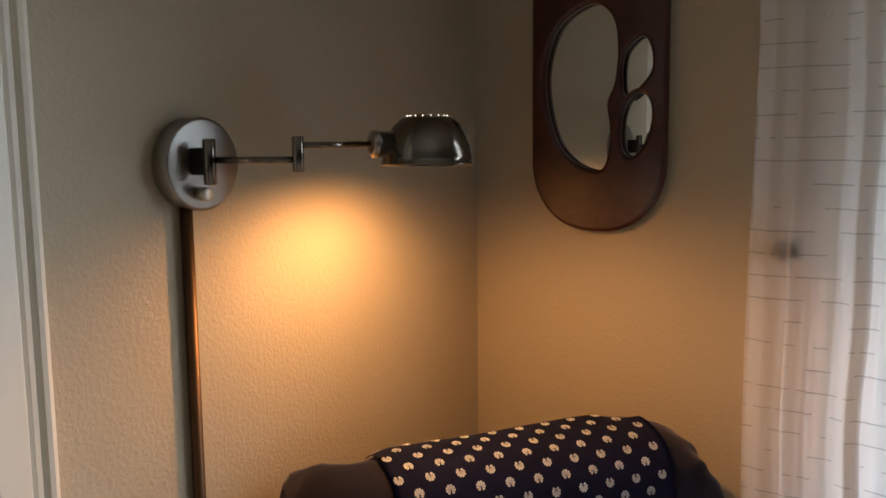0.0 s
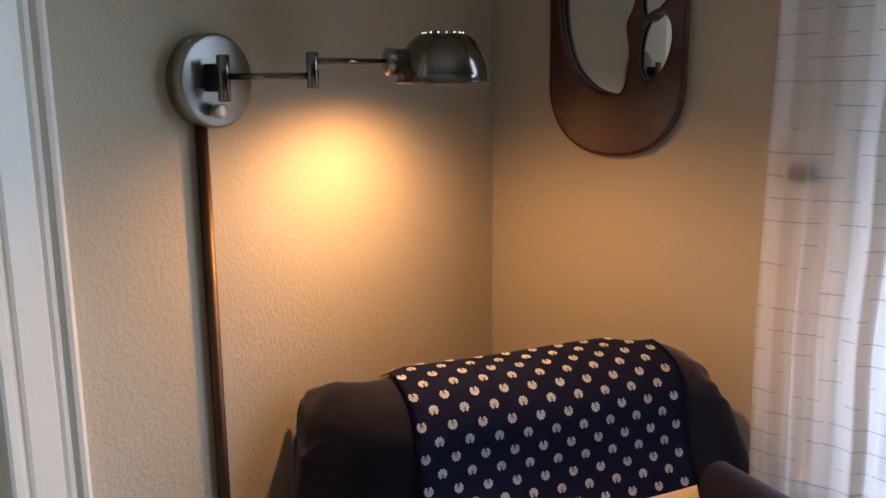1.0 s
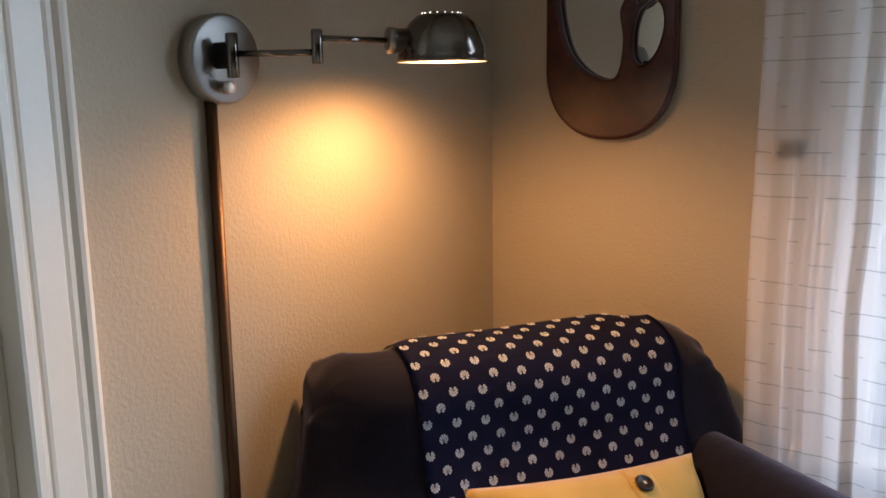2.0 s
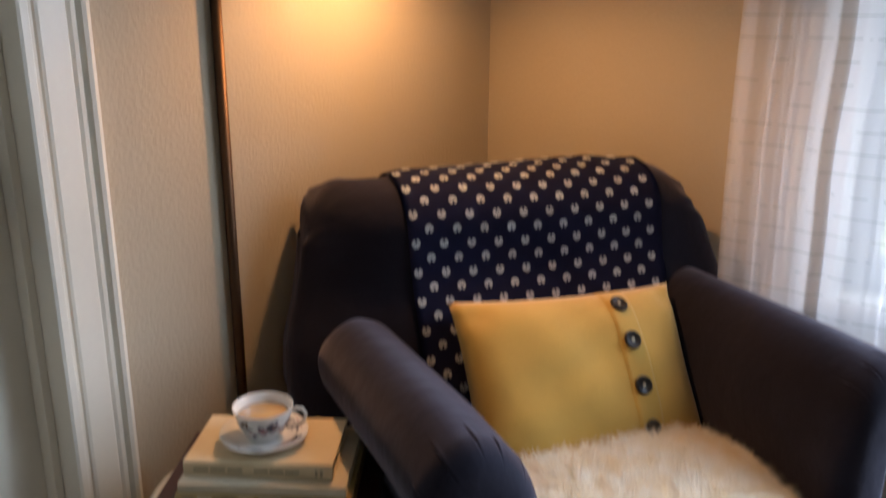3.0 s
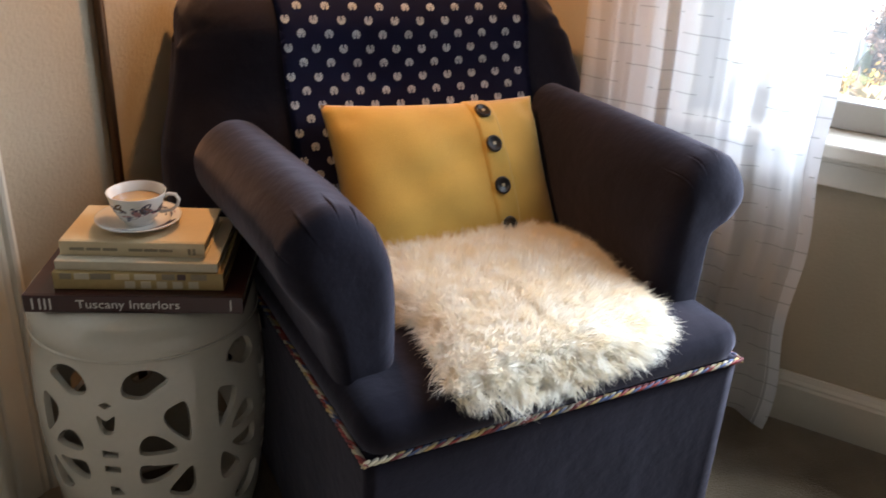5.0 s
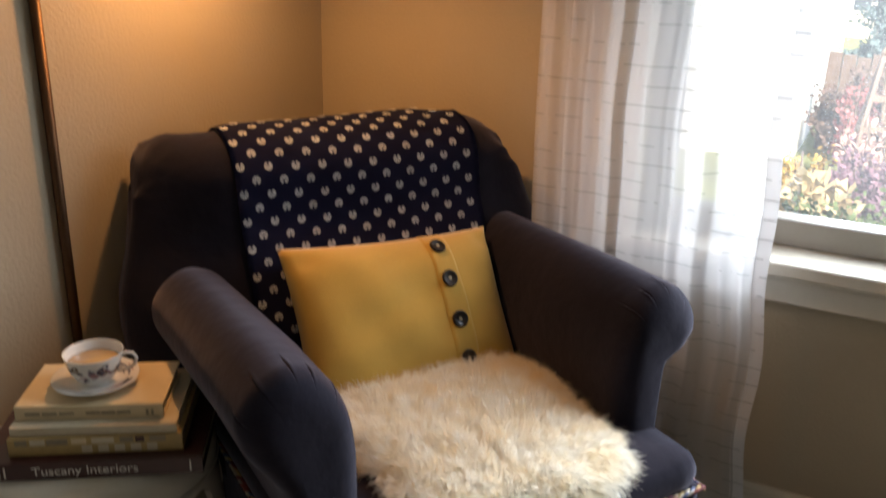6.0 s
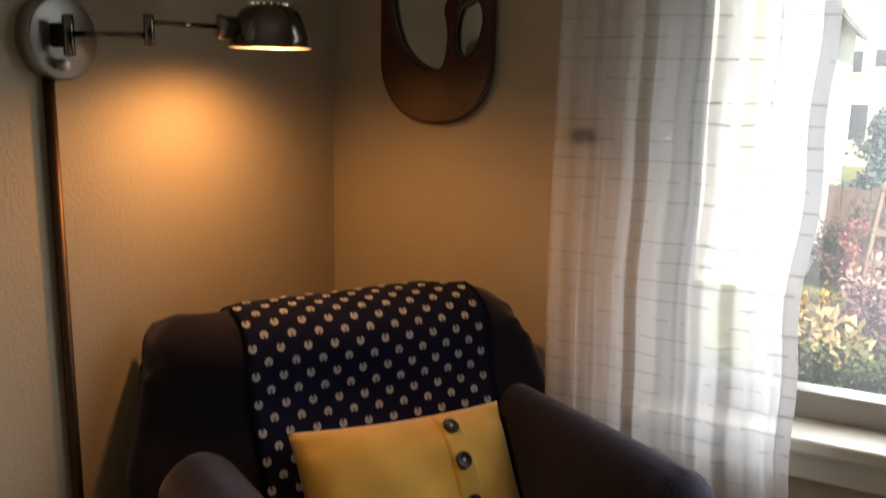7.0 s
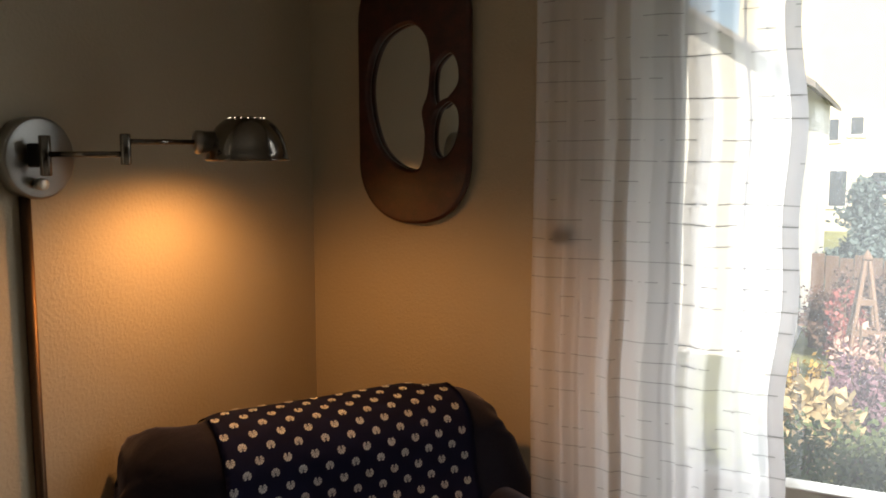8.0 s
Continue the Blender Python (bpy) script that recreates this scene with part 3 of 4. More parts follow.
def soft_block(x0, x1, y0, y1, z0, z1, r, n=14, crown=0.0, flare=0.0):
    """A stuffed block with round edges; crown: how far its top swells."""
    bm = bmesh.new()
    bmesh.ops.create_cube(bm, size=2)
    bmesh.ops.subdivide_edges(bm, edges=bm.edges[:], cuts=n, use_grid_fill=True)
    hx, hy, hz = (x1 - x0) / 2, (y1 - y0) / 2, (z1 - z0) / 2
    for v in bm.verts:
        q = Vector((v.co.x * hx, v.co.y * hy, v.co.z * hz))
        core = Vector((max(-hx + r, min(hx - r, q.x)), max(-hy + r, min(hy - r, q.y)), max(-hz + r, min(hz - r, q.z))))
        d = q - core
        if d.length > 0:
            q = core + d.normalized() * min(r, max(abs(d.x), abs(d.y), abs(d.z)))
        u, w = v.co.x, v.co.y
        q.z += crown * (1 - u * u) * (1 - w * w) * (1 if v.co.z > 0 else 0)
        q.y *= 1 + flare * (v.co.z - 1)
        v.co = q + Vector(((x0 + x1) / 2, (y0 + y1) / 2, (z0 + z1) / 2))
    return bm


def base_at(u, v):
    """The skirted base: once round, from the floor up."""
    ring = 4 * u
    side, f = int(ring) % 4, ring - int(ring)
    hw, y0, y1 = 0.316, 0.0, 0.74
    if side == 0:
        x, y = -hw + 2 * hw * f, y0
    elif side == 1:
        x, y = hw, y0 + (y1 - y0) * f
    elif side == 2:
        x, y = hw - 2 * hw * f, y1
    else:
        x, y = -hw, y1 - (y1 - y0) * f
    z = 0.015 + v * 0.375
    inset = 0.008 * (1 - v)
    y += inset if side == 0 else 0
    x *= 1 - 0.006 * (1 - v)
    wave = 0.0012 * (math.sin(23 * f + 3 * v) + 0.5 * math.sin(51 * f)) * (1 - v)
    return (x + (wave if side in (1, 3) else 0), y + (wave if side in (0, 2) else 0), z)


bm = grid_mesh(base_at, 160, 12, close_u=True)
bmesh.ops.contextual_create(bm, geom=[e for e in bm.edges if e.is_boundary and e.verts[0].co.z > 0.38])
part("base", bm, M_NAVY, chair)
part("seat", soft_block(-0.322, 0.322, -0.006, 0.60, 0.375, 0.452, 0.038, 22, 0.012), M_NAVY, chair)


def arm_profile(k, side):
    """The outline of an arm seen from the front: a panel that rolls over outwards. k from 0 to 1."""
    pts = [(0.228, 0.30), (0.226, 0.42), (0.226, 0.52), (0.229, 0.57), (0.240, 0.622), (0.262, 0.662), (0.294, 0.687), (0.330, 0.690), (0.366, 0.666), (0.386, 0.630), (0.382, 0.603), (0.362, 0.584), (0.334, 0.574), (0.313, 0.552), (0.306, 0.42), (0.306, 0.30)]
    if side < 0:
        pts[10:] = [(0.383, 0.596), (0.368, 0.566), (0.349, 0.540), (0.330, 0.505), (0.315, 0.43), (0.307, 0.30)]
    t = k * (len(pts) - 1)
    i = min(int(t), len(pts) - 2)
    p0, p1, p2, p3 = (Vector(pts[max(0, min(len(pts) - 1, i + d))]) for d in (-1, 0, 1, 2))
    f = t - i
    q = 0.5 * ((2 * p1) + (p2 - p0) * f + (2 * p0 - 5 * p1 + 4 * p2 - p3) * f * f + (3 * p1 - p0 - 3 * p2 + p3) * f ** 3)
    return Vector((q.x * side, q.y))


def arm(side):
    bm = bmesh.new()
    ks = [0.2 * i / 24 for i in range(24)] + [0.2 + 0.48 * i / 360 for i in range(360)] + [0.68 + 0.32 * i / 30 for i in range(31)]
    nk, rows = len(ks) - 1, []
    centre = Vector((0.29 * side, 0.58))
    pleats = (0.35, 0.85, 1.30, 1.62, 2.10)
    ys = [(0.092 + 0.045 * (1 - math.cos(math.pi / 2 * i / 9)), math.sin(math.pi / 2 * i / 9) ** 0.8) for i in range(10)] + [(0.141, 1.0), (0.147, 1.0), (0.153, 1.0), (0.160, 1.0), (0.168, 1.0), (0.177, 1.0), (0.187, 1.0), (0.198, 1.0)] + [(0.21 + 0.038 * i, 1.0) for i in range(11)] + [(0.612, 0.93), (0.630, 0.80), (0.640, 0.62)]
    for y, s in ys:
        row = []
        for k in range(nk + 1):
            p = arm_profile(ks[k], side)
            c = Vector((p.x * 0.4 + centre.x * 0.6, min(p.y, 0.60) if p.y < 0.6 else 0.60 + 0.15 * (p.y - 0.6)))
            q = c + (p - c) * s
            back = max(0.0, (y - 0.25) / 0.5)
            q.y -= (0.036 if side < 0 else 0.012) * back * (1 if p.y > 0.5 else 0)
            if y > 0.100 and p.y > 0.56:
                a = math.atan2(p.y - 0.60, (p.x - centre.x) * side)
                deep = 0.0
                for j, pa in enumerate(pleats):
                    d = a - pa - 0.05 * side * math.sin(3.0 * j) - (0.9 - 1.1 * ((j * 0.37) % 1)) * (y - 0.13)
                    fade = math.exp(-((y - 0.128 - 0.006 * (j % 3)) / (0.012 + 0.004 * ((j * 2) % 3))) ** 2)
                    deep += fade * (0.0012 * math.exp(-((d - 0.03) / 0.03) ** 2) - 0.0036 * math.exp(-(d / 0.010) ** 2))
                q += (p - Vector((0.305 * side, 0.61))).normalized() * deep * min(1.0, (p.y - 0.56) / 0.02)
            row.append(bm.verts.new((q.x, y, q.y)))
        rows.append(row)
    for a, b in zip(rows, rows[1:]):
        for k in range(nk):
            bm.faces.new((a[k], a[k + 1], b[k + 1], b[k]))
    bm.faces.new(rows[0])
    bm.faces.new(rows[-1])
    bmesh.ops.recalc_face_normals(bm, faces=bm.faces[:])
    return bm


for side in (-1, 1):
    part("arm", arm(side), M_NAVY, chair)

BACK = [(0.40, 0.34), (0.455, 0.42), (0.515, 0.52), (0.570, 0.63), (0.606, 0.715), (0.616, 0.765), (0.628, 0.815), (0.660, 0.853), (0.710, 0.870), (0.765, 0.867), (0.802, 0.828), (0.808, 0.75), (0.805, 0.60), (0.795, 0.40), (0.77, 0.06)]


def back_line(k, lift=0.0):
    """The back's section, from the seat up over the roll and down behind: (y, z)."""
    t = k * (len(BACK) - 1)
    i = min(int(t), len(BACK) - 2)
    p0, p1, p2, p3 = (Vector(BACK[max(0, min(len(BACK) - 1, i + d))]) for d in (-1, 0, 1, 2))
    f = t - i
    q = 0.5 * ((2 * p1) + (p2 - p0) * f + (2 * p0 - 5 * p1 + 4 * p2 - p3) * f * f + (3 * p1 - p0 - 3 * p2 + p3) * f ** 3)
    if lift:
        g = 0.5 * ((p2 - p0) + 2 * (2 * p0 - 5 * p1 + 4 * p2 - p3) * f + 3 * (3 * p1 - p0 - 3 * p2 + p3) * f * f)
        q += Vector((-g.y, g.x)).normalized() * lift
    return q


def back_shape(x, k, lift=0.0):
    """A point of the back at x across it."""
    q = back_line(k, lift)
    w = abs(x) / 0.375
    y, z = q.x, q.y
    left = x < 0
    x *= 1 + ((0.0 if left else 0.065) + (0.0 if left else 0.03) * max(0.0, min(1.0, (y - 0.62) / 0.1))) * max(0.0, min(1.0, (0.80 - z) / 0.22)) * max(0.0, (w - 0.75) / 0.25) if w > 0.75 else 1
    rear = max(0.0, min(1.0, (y - 0.66) / 0.10))
    y -= (0.028 if left else 0.075) * rear * max(0.0, (w - 0.55) / 0.45) ** 1.5
    z -= 0.006 * w ** 3 * max(0.0, min(1.0, (z - 0.5) / 0.3))
    y -= 0.020 * w * w * (1 - rear)
    z -= 0.115 * max(0.0, min(1.0, (y - 0.715) / 0.05)) * max(0.0, (w - 0.50) / 0.50) ** 1.5 * max(0.0, min(1.0, (z - 0.5) / 0.2))
    if left:
        x *= 1 - ((0.012 + 0.02 * rear) * max(0.0, min(1.0, (0.780 - z) / 0.05)) - 0.02 * max(0.0, min(1.0, (0.68 - z) / 0.14))) * max(0.0, min(1.0, (w - 0.7) / 0.2))
    x *= 1 - 0.16 * max(0.0, min(1.0, (0.50 - z) / 0.12))
    end = max(0.0, min(1.2, (-x - 0.21) / 0.14)) ** 1.5
    x += 0.018 * end
    y = max(y, min(0.815, y + 0.080 * end))
    z -= 0.008 * end
    flank = max(0.0, min(1.0, (x - 0.275) / 0.07)) * max(0.0, min(1.0, (0.83 - z) / 0.16))
    x += 0.040 * flank
    # dark left flank stands in for wall shade: widened over a lit gap
    if left:
        x -= 0.050 * max(0.0, min(1.0, (0.80 - z) / 0.22)) * max(0.0, min(1.0, (w - 0.7) / 0.25)) * min(1.0, max(0.0, (z - 0.2) / 0.3))
        y = min(y, (0.880 + 0.535 * x) / 0.845)
    return Vector((x, y, z))


def backrest():
    bm = bmesh.new()
    nk, rows = 84, []
    xs = [(-0.390, 0.0), (-0.389, 0.28), (-0.385, 0.50), (-0.377, 0.68), (-0.364, 0.82), (-0.348, 0.92), (-0.330, 0.98), (-0.312, 1.0)]
    xs = xs + [(-0.30 + 0.565 * i / 18, 1.0) for i in range(19)] + [(0.283, 0.965), (0.298, 0.92), (0.313, 0.86), (0.328, 0.78), (0.342, 0.68), (0.353, 0.56), (0.362, 0.40), (0.367, 0.2), (0.368, 0.0)]
    for x, s in xs:
        row = []
        for k in range(nk + 1):
            p = back_shape(x, k / nk)
            c = Vector((p.x, 0.40 * p.y + 0.60 * (0.765 if x < -0.26 else 0.70), min(p.z, 0.76)))
            q = c + (p - c) * s
            if abs(x) > 0.30 and p.z > 0.74:
                a = math.atan2(p.z - 0.77, p.y - 0.70)
                q += (p - c) * 0.03 * math.sin(13 * a) * math.exp(-((abs(x) - 0.35) / 0.025) ** 2)
            row.append(bm.verts.new(q))
        rows.append(row)
    for a, b in zip(rows, rows[1:]):
        for k in range(nk):
            bm.faces.new((a[k], b[k], b[k + 1], a[k + 1]))
    bm.faces.new(rows[0])
    bm.faces.new(rows[-1])
    bmesh.ops.recalc_face_normals(bm, faces=bm.faces[:])
    return bm


part("backrest", backrest(), M_NAVY, chair)


def twisted(points, radius, pitch):
    """A rope of short slanted strands along points."""
    bm = bmesh.new()
    pts = [Vector(p) for p in points]
    for a, b in zip(pts, pts[1:]):
        d = b - a
        n = max(1, int(d.length / pitch))
        d.normalize()
        side = d.cross(Vector((0, 0, 1))).normalized()
        up = side.cross(d)
        for i in range(n):
            o = a + (b - a) * ((i + 0.5) / n)
            for ph in (0, 2.1, 4.2):
                strand = []
                for s in range(5):
                    t = (s - 2) / 2
                    an = ph + t * 1.4
                    strand.append(o + d * t * pitch * 0.95 + radius * 0.62 * (math.cos(an) * side + math.sin(an) * up))
                join(bm, tube(strand, [radius * 0.25, radius * 0.55, radius * 0.62, radius * 0.55, radius * 0.25], 5))
    return bm


part("cord_trim", twisted([(-0.318, 0.62, 0.386), (-0.320, 0.0, 0.386), (0.320, -0.004, 0.386), (0.320, 0.62, 0.386)], 0.0043, 0.012), M_CORD, chair, "twisted red, gold and blue cord")

# ---- runner over the back ----
runner = thing("throw_cloth", "navy cloth printed with white shells, draped over the chair back", "throw", CHAIR)
RX0, RX1 = -0.226, 0.268
K0, K1 = 0.135, 0.665


def runner_at(u, v, lift=0.004):
    x = RX0 + (RX1 - RX0) * u
    x += 0.030 * (1 - v) * (0.5 - u) * 0.2
    return back_shape(x, K0 + (K1 - K0) * v, lift + 0.0015 * math.sin(7 * u + 9 * v))


bm = grid_mesh(runner_at, 40, 70)
bmesh.ops.solidify(bm, geom=bm.faces[:], thickness=-0.0025)
part("cloth", bm, M_RUNNER, runner)
line = [runner_at(0.5, j / 400) for j in range(401)]
run = [0.0]
for a, b in zip(line, line[1:]):
    run.append(run[-1] + (b - a).length)
LONG = run[-1]
verts, faces = [], []
PITCH, ROW = 0.0506, 0.02435
for j in range(int(LONG / ROW) + 2):
    for i in range(10):
        xx = 0.012 + (i + (0.5 if j % 2 else 0.0)) * PITCH
        s = 0.0011 + j * ROW - 0.0185 * math.sin(math.pi / 2 * min(1.0, xx / 0.32))
        if xx > (RX1 - RX0) - 0.008 or s > LONG - 0.01 or s < 0.009:
            continue
        r = 0.0079
        for w in range(8):
            a0 = -72 + 324 * w / 8 + 3.5
            a1 = -72 + 324 * (w + 1) / 8 - 3.5
            ring = []
            for rr, aa in ((None, 0), (r * 0.94, a0), (r * 1.03, (a0 + a1) / 2), (r * 0.94, a1)):
                if rr is None:
                    dx, ds = 0.1 * r * math.cos(radians((a0 + a1) / 2)), -0.35 * r + 0.1 * r * math.sin(radians((a0 + a1) / 2))
                else:
                    dx, ds = rr * math.cos(radians(aa)), rr * math.sin(radians(aa))
                u = (xx + dx) / (RX1 - RX0)
                v = interp(run, [q / 400 for q in range(401)], min(LONG, max(0, s + (ds if j % 2 else -ds))))
                ring.append(runner_at(u, v, 0.0062))
            n0 = len(verts)
            verts += [tuple(q) for q in ring]
            faces.append((n0, n0 + 1, n0 + 2, n0 + 3))
raw("shell_print", verts, faces, M_PRINT, runner, "cream shell motifs")

# ---- pillow ----
PILLOW = CHAIR @ pose(0.026, 0.462, 0.560, -34, 2.5, 0)
pillow = thing("throw_pillow", "mustard yellow pillow with four dark buttons", "pillow", PILLOW)
PW, PH, PT = 0.212, 0.150, 0.060


def pillow_at(a, b, side):
    """a and b from -1 to 1 across and up; side -1 is the front."""
    e = max(0.0, (1 - abs(a) ** 3.2) * (1 - abs(b) ** 3.2))
    x = a * PW * (1 - 0.050 * (1 - b * b) * abs(a))
    z = b * PH * (1 - 0.060 * (1 - a * a) * abs(b))
    y = side * PT * e ** 0.48
    y += 0.0015 * noise.noise((a * 2.6, b * 2.2, 4.0 + side)) * e ** 0.5 - side * 0.011 * math.exp(-((abs(a) - 0.86) ** 2 + (abs(b) - 0.80) ** 2) / 0.012) * e ** 0.3 + 0.0035 * math.sin(22 * (a * 0.7 + b)) * (a * a * b * b) ** 2 * e ** 0.3
    y += 0.002 * math.sin(9 * a + 4 * b) * e + 0.0006 * math.sin(11 * b - 5 * a) * e
    return Vector((x, y, z))


bm = bmesh.new()
for side in (-1, 1):
    join(bm, grid_mesh(lambda u, v: pillow_at(2 * u - 1, 2 * v - 1, side), 44, 34))
bmesh.ops.remove_doubles(bm, verts=bm.verts[:], dist=0.0004)
bmesh.ops.recalc_face_normals(bm, faces=bm.faces[:])
part("cover", bm, M_YELLOW, pillow)


def flap_at(u, v):
    b = -0.97 + 1.94 * v
    a = 0.252 - 0.03 * b + 0.235 * u
    p = pillow_at(a, b, -1)
    edge = 1 if 0.001 < u < 0.999 else 0.1
    return p + Vector((0, -0.0032 * edge, 0))


bm = grid_mesh(flap_at, 12, 40)
part("button_flap", bm, M_YELLOW, pillow)
for b in (0.745, 0.305, -0.20, -0.68):
    col = 0.357 - 0.03 * b
    c = pillow_at(col, b, -1)
    n = (pillow_at(col + 0.005, b, -1) - c).cross(pillow_at(col, b + 0.01, -1) - c).normalized()
    if n.y > 0:
        n = -n
    q = n.to_track_quat("Z", "Y").to_matrix().to_4x4()
    bt = part("button", lathe([(0.0, 0.003), (0.0138, 0.003), (0.0157, 0.005), (0.0150, 0.0075), (0.0122, 0.0085), (0.0108, 0.0068), (0.0, 0.0060)], 32), M_BUTTON, pillow, "dark horn button")
    bt.matrix_basis = Matrix.Translation(c) @ q
    th = part("button_thread", box(-0.0028, 0.0028, -0.0028, 0.0028, 0.006, 0.0075, 0.0008), M_THREAD, bt)

# ---- sheepskin ----
skin = thing("sheepskin", "cream long-haired sheepskin lying on the chair seat", "sheepskin", CHAIR)
OUT = smooth_loop([(-0.12, 0.425), (0.06, 0.435), (0.170, 0.40), (0.212, 0.29), (0.182, 0.16), (0.178, 0.050), (0.125, 0.000), (0.01, -0.016), (-0.11, -0.016), (-0.195, -0.002), (-0.186, 0.085), (-0.165, 0.16), (-0.205, 0.26), (-0.18, 0.37)], 10)
CX, CY = 0.03, 0.19


def skin_radius(a):
    """How far the hide reaches in the direction a."""
    best, r = 9, 0.2
    for p in OUT:
        d = abs((math.atan2(p.y - CY, p.x - CX) - a + math.pi) % (2 * math.pi) - math.pi)
        if d < best:
            best, r = d, math.hypot(p.x - CX, p.y - CY)
    return r


RAD = [skin_radius(2 * math.pi * i / 180) for i in range(180)]


def skin_at(a, f, lift=0.0):
    r = RAD[int(a / (2 * math.pi) * 180) % 180] * f
    x, y = CX + r * math.cos(a), CY + r * math.sin(a)
    z = 0.462 + lift * min(1.0, (1 - f) * 5) + 0.010 * (1 - f * f) + 0.006 * noise.noise((x * 12, y * 12, 0))
    if y < 0.012:
        z -= (0.012 - y) * 0.9
    return Vector((x, y, z))


bm = grid_mesh(lambda u, v: skin_at(2 * math.pi * u % (2 * math.pi), 0.02 + 0.93 * v, 0.014), 90, 16, close_u=True)
part("hide", bm, M_WOOL, skin)
verts, faces = [], []
rng = random.Random(7)


def hair(root, way, length, wave, phase, width):
    """One fibre: a narrow ribbon that bends and waves towards its tip."""
    side = way.cross(Vector((rng.uniform(-1, 1), rng.uniform(-1, 1), rng.uniform(-0.6, 0.6)))).normalized()
    sway = way.cross(side)
    n0 = len(verts)
    for t, ww in ((0.0, 0.9), (0.35, 1.0), (0.7, 0.8), (1.0, 0.0)):
        c = root + way * length * t + wave * t * t + (side * math.sin(t * 7 + phase) + sway * math.cos(t * 6 + phase)) * 0.0018 * t
        c.z = max(c.z, 0.457 if c.y > 0.015 else 0.393)
        if ww:
            for k in (-1, 1):
                verts.append(tuple(c + side * (k * width * ww)))
        else:
            verts.append(tuple(c))
    faces.extend(((n0, n0 + 1, n0 + 3, n0 + 2), (n0 + 2, n0 + 3, n0 + 5, n0 + 4), (n0 + 4, n0 + 5, n0 + 6)))


for lock in range(8200):
    a = rng.random() * 2 * math.pi
    f = math.sqrt(rng.random()) * 0.985
    p = skin_at(a, f, 0.012)
    lie = noise.noise_vector((p.x * 9, p.y * 9, 3.0))
    out = Vector((math.cos(a), math.sin(a), 0))
    front = max(0.0, min(1.0, (0.20 - p.y) / 0.2))
    way = (Vector((0, 0, 0.80 - 0.22 * front)) + out * (0.10 + 0.75 * f ** 5) + Vector((lie.x, lie.y, 0)) * 0.55 + Vector((rng.gauss(0, 0.20), rng.gauss(0, 0.20) - 0.10 - 0.28 * front, rng.gauss(0, 0.1)))).normalized()
    length = rng.uniform(0.026, 0.046) * (1 + 0.08 * front)
    droop = Vector((rng.gauss(0, 0.005), rng.gauss(0, 0.005), -0.006 - 0.012 * f ** 4))
    phase = rng.uniform(0, 6.28)
    for _ in range(18):
        off = Vector((rng.gauss(0, 0.0045), rng.gauss(0, 0.0045), 0))
        hair(p + off, (way - off * 22 + Vector((rng.gauss(0, 0.16), rng.gauss(0, 0.16), rng.gauss(0, 0.10)))).normalized(), length * rng.uniform(0.72, 1.12), droop, phase + rng.gauss(0, 0.5), rng.uniform(0.0003, 0.0007))
for _ in range(16000):
    a = rng.random() * 2 * math.pi
    f = math.sqrt(rng.random()) * 0.99
    way = Vector((rng.gauss(0, 0.5) + 0.5 * f ** 4 * math.cos(a), rng.gauss(0, 0.5) + 0.5 * f ** 4 * math.sin(a), 0.8)).normalized()
    hair(skin_at(a, f, 0.014), way, rng.uniform(0.022, 0.044), Vector((0, 0, -0.004)), rng.uniform(0, 6.28), 0.00028)
wool = raw("wool", verts, faces, M_WOOL, skin, smooth=True)
wool["kind"] = "stuff"

# ---- garden stool ----
STX, STY = 0.236, -0.941
stool = thing("garden_stool", "white glazed ceramic garden stool with pierced openwork", "stool", pose(STX, STY, 0, 0, 0, 0))
wallp = [(0.135, 0.0), (0.140, 0.004), (0.150, 0.03), (0.163, 0.09), (0.174, 0.17), (0.180, 0.26), (0.179, 0.33), (0.174, 0.39), (0.1695, 0.423), (0.1715, 0.427), (0.1705, 0.452), (0.165, 0.470), (0.154, 0.480), (0.140, 0.4828), (0.012, 0.4832)]
inn = [(r - 0.010, z if z < 0.44 else z - 0.010) for r, z in wallp[:-1] if abs(z - 0.423) > 0.001] + [(0.012, 0.473)]
bm = lathe(wallp + inn[::-1], 128, closed=True)
shell_ob = part("body", bm, M_CERAMIC)


def motif(side):
    """The openings of one half of the pierced pattern: angle in degrees from its middle, height."""
    wings = [
        [(8.5, 0.373), (10, 0.397), (16, 0.409), (24, 0.407), (30, 0.389), (24, 0.376), (17, 0.364)],
        [(26, 0.335), (30.5, 0.346), (37, 0.345), (37.5, 0.282), (32, 0.293), (27, 0.315)],
        [(14, 0.270), (14.5, 0.291), (19, 0.302), (25.5, 0.292), (30.5, 0.268), (22, 0.266)],
        [(13.5, 0.248), (22, 0.246), (30.5, 0.241), (25, 0.222), (17, 0.213), (12.5, 0.219)],
        [(25, 0.189), (30.5, 0.215), (37, 0.231), (38, 0.190), (34, 0.174)],
        [(8, 0.155), (14, 0.166), (21, 0.152), (28, 0.122), (20, 0.108), (11, 0.122)],
    ]
    return [[(side * a, z) for a, z in w] for w in wings]


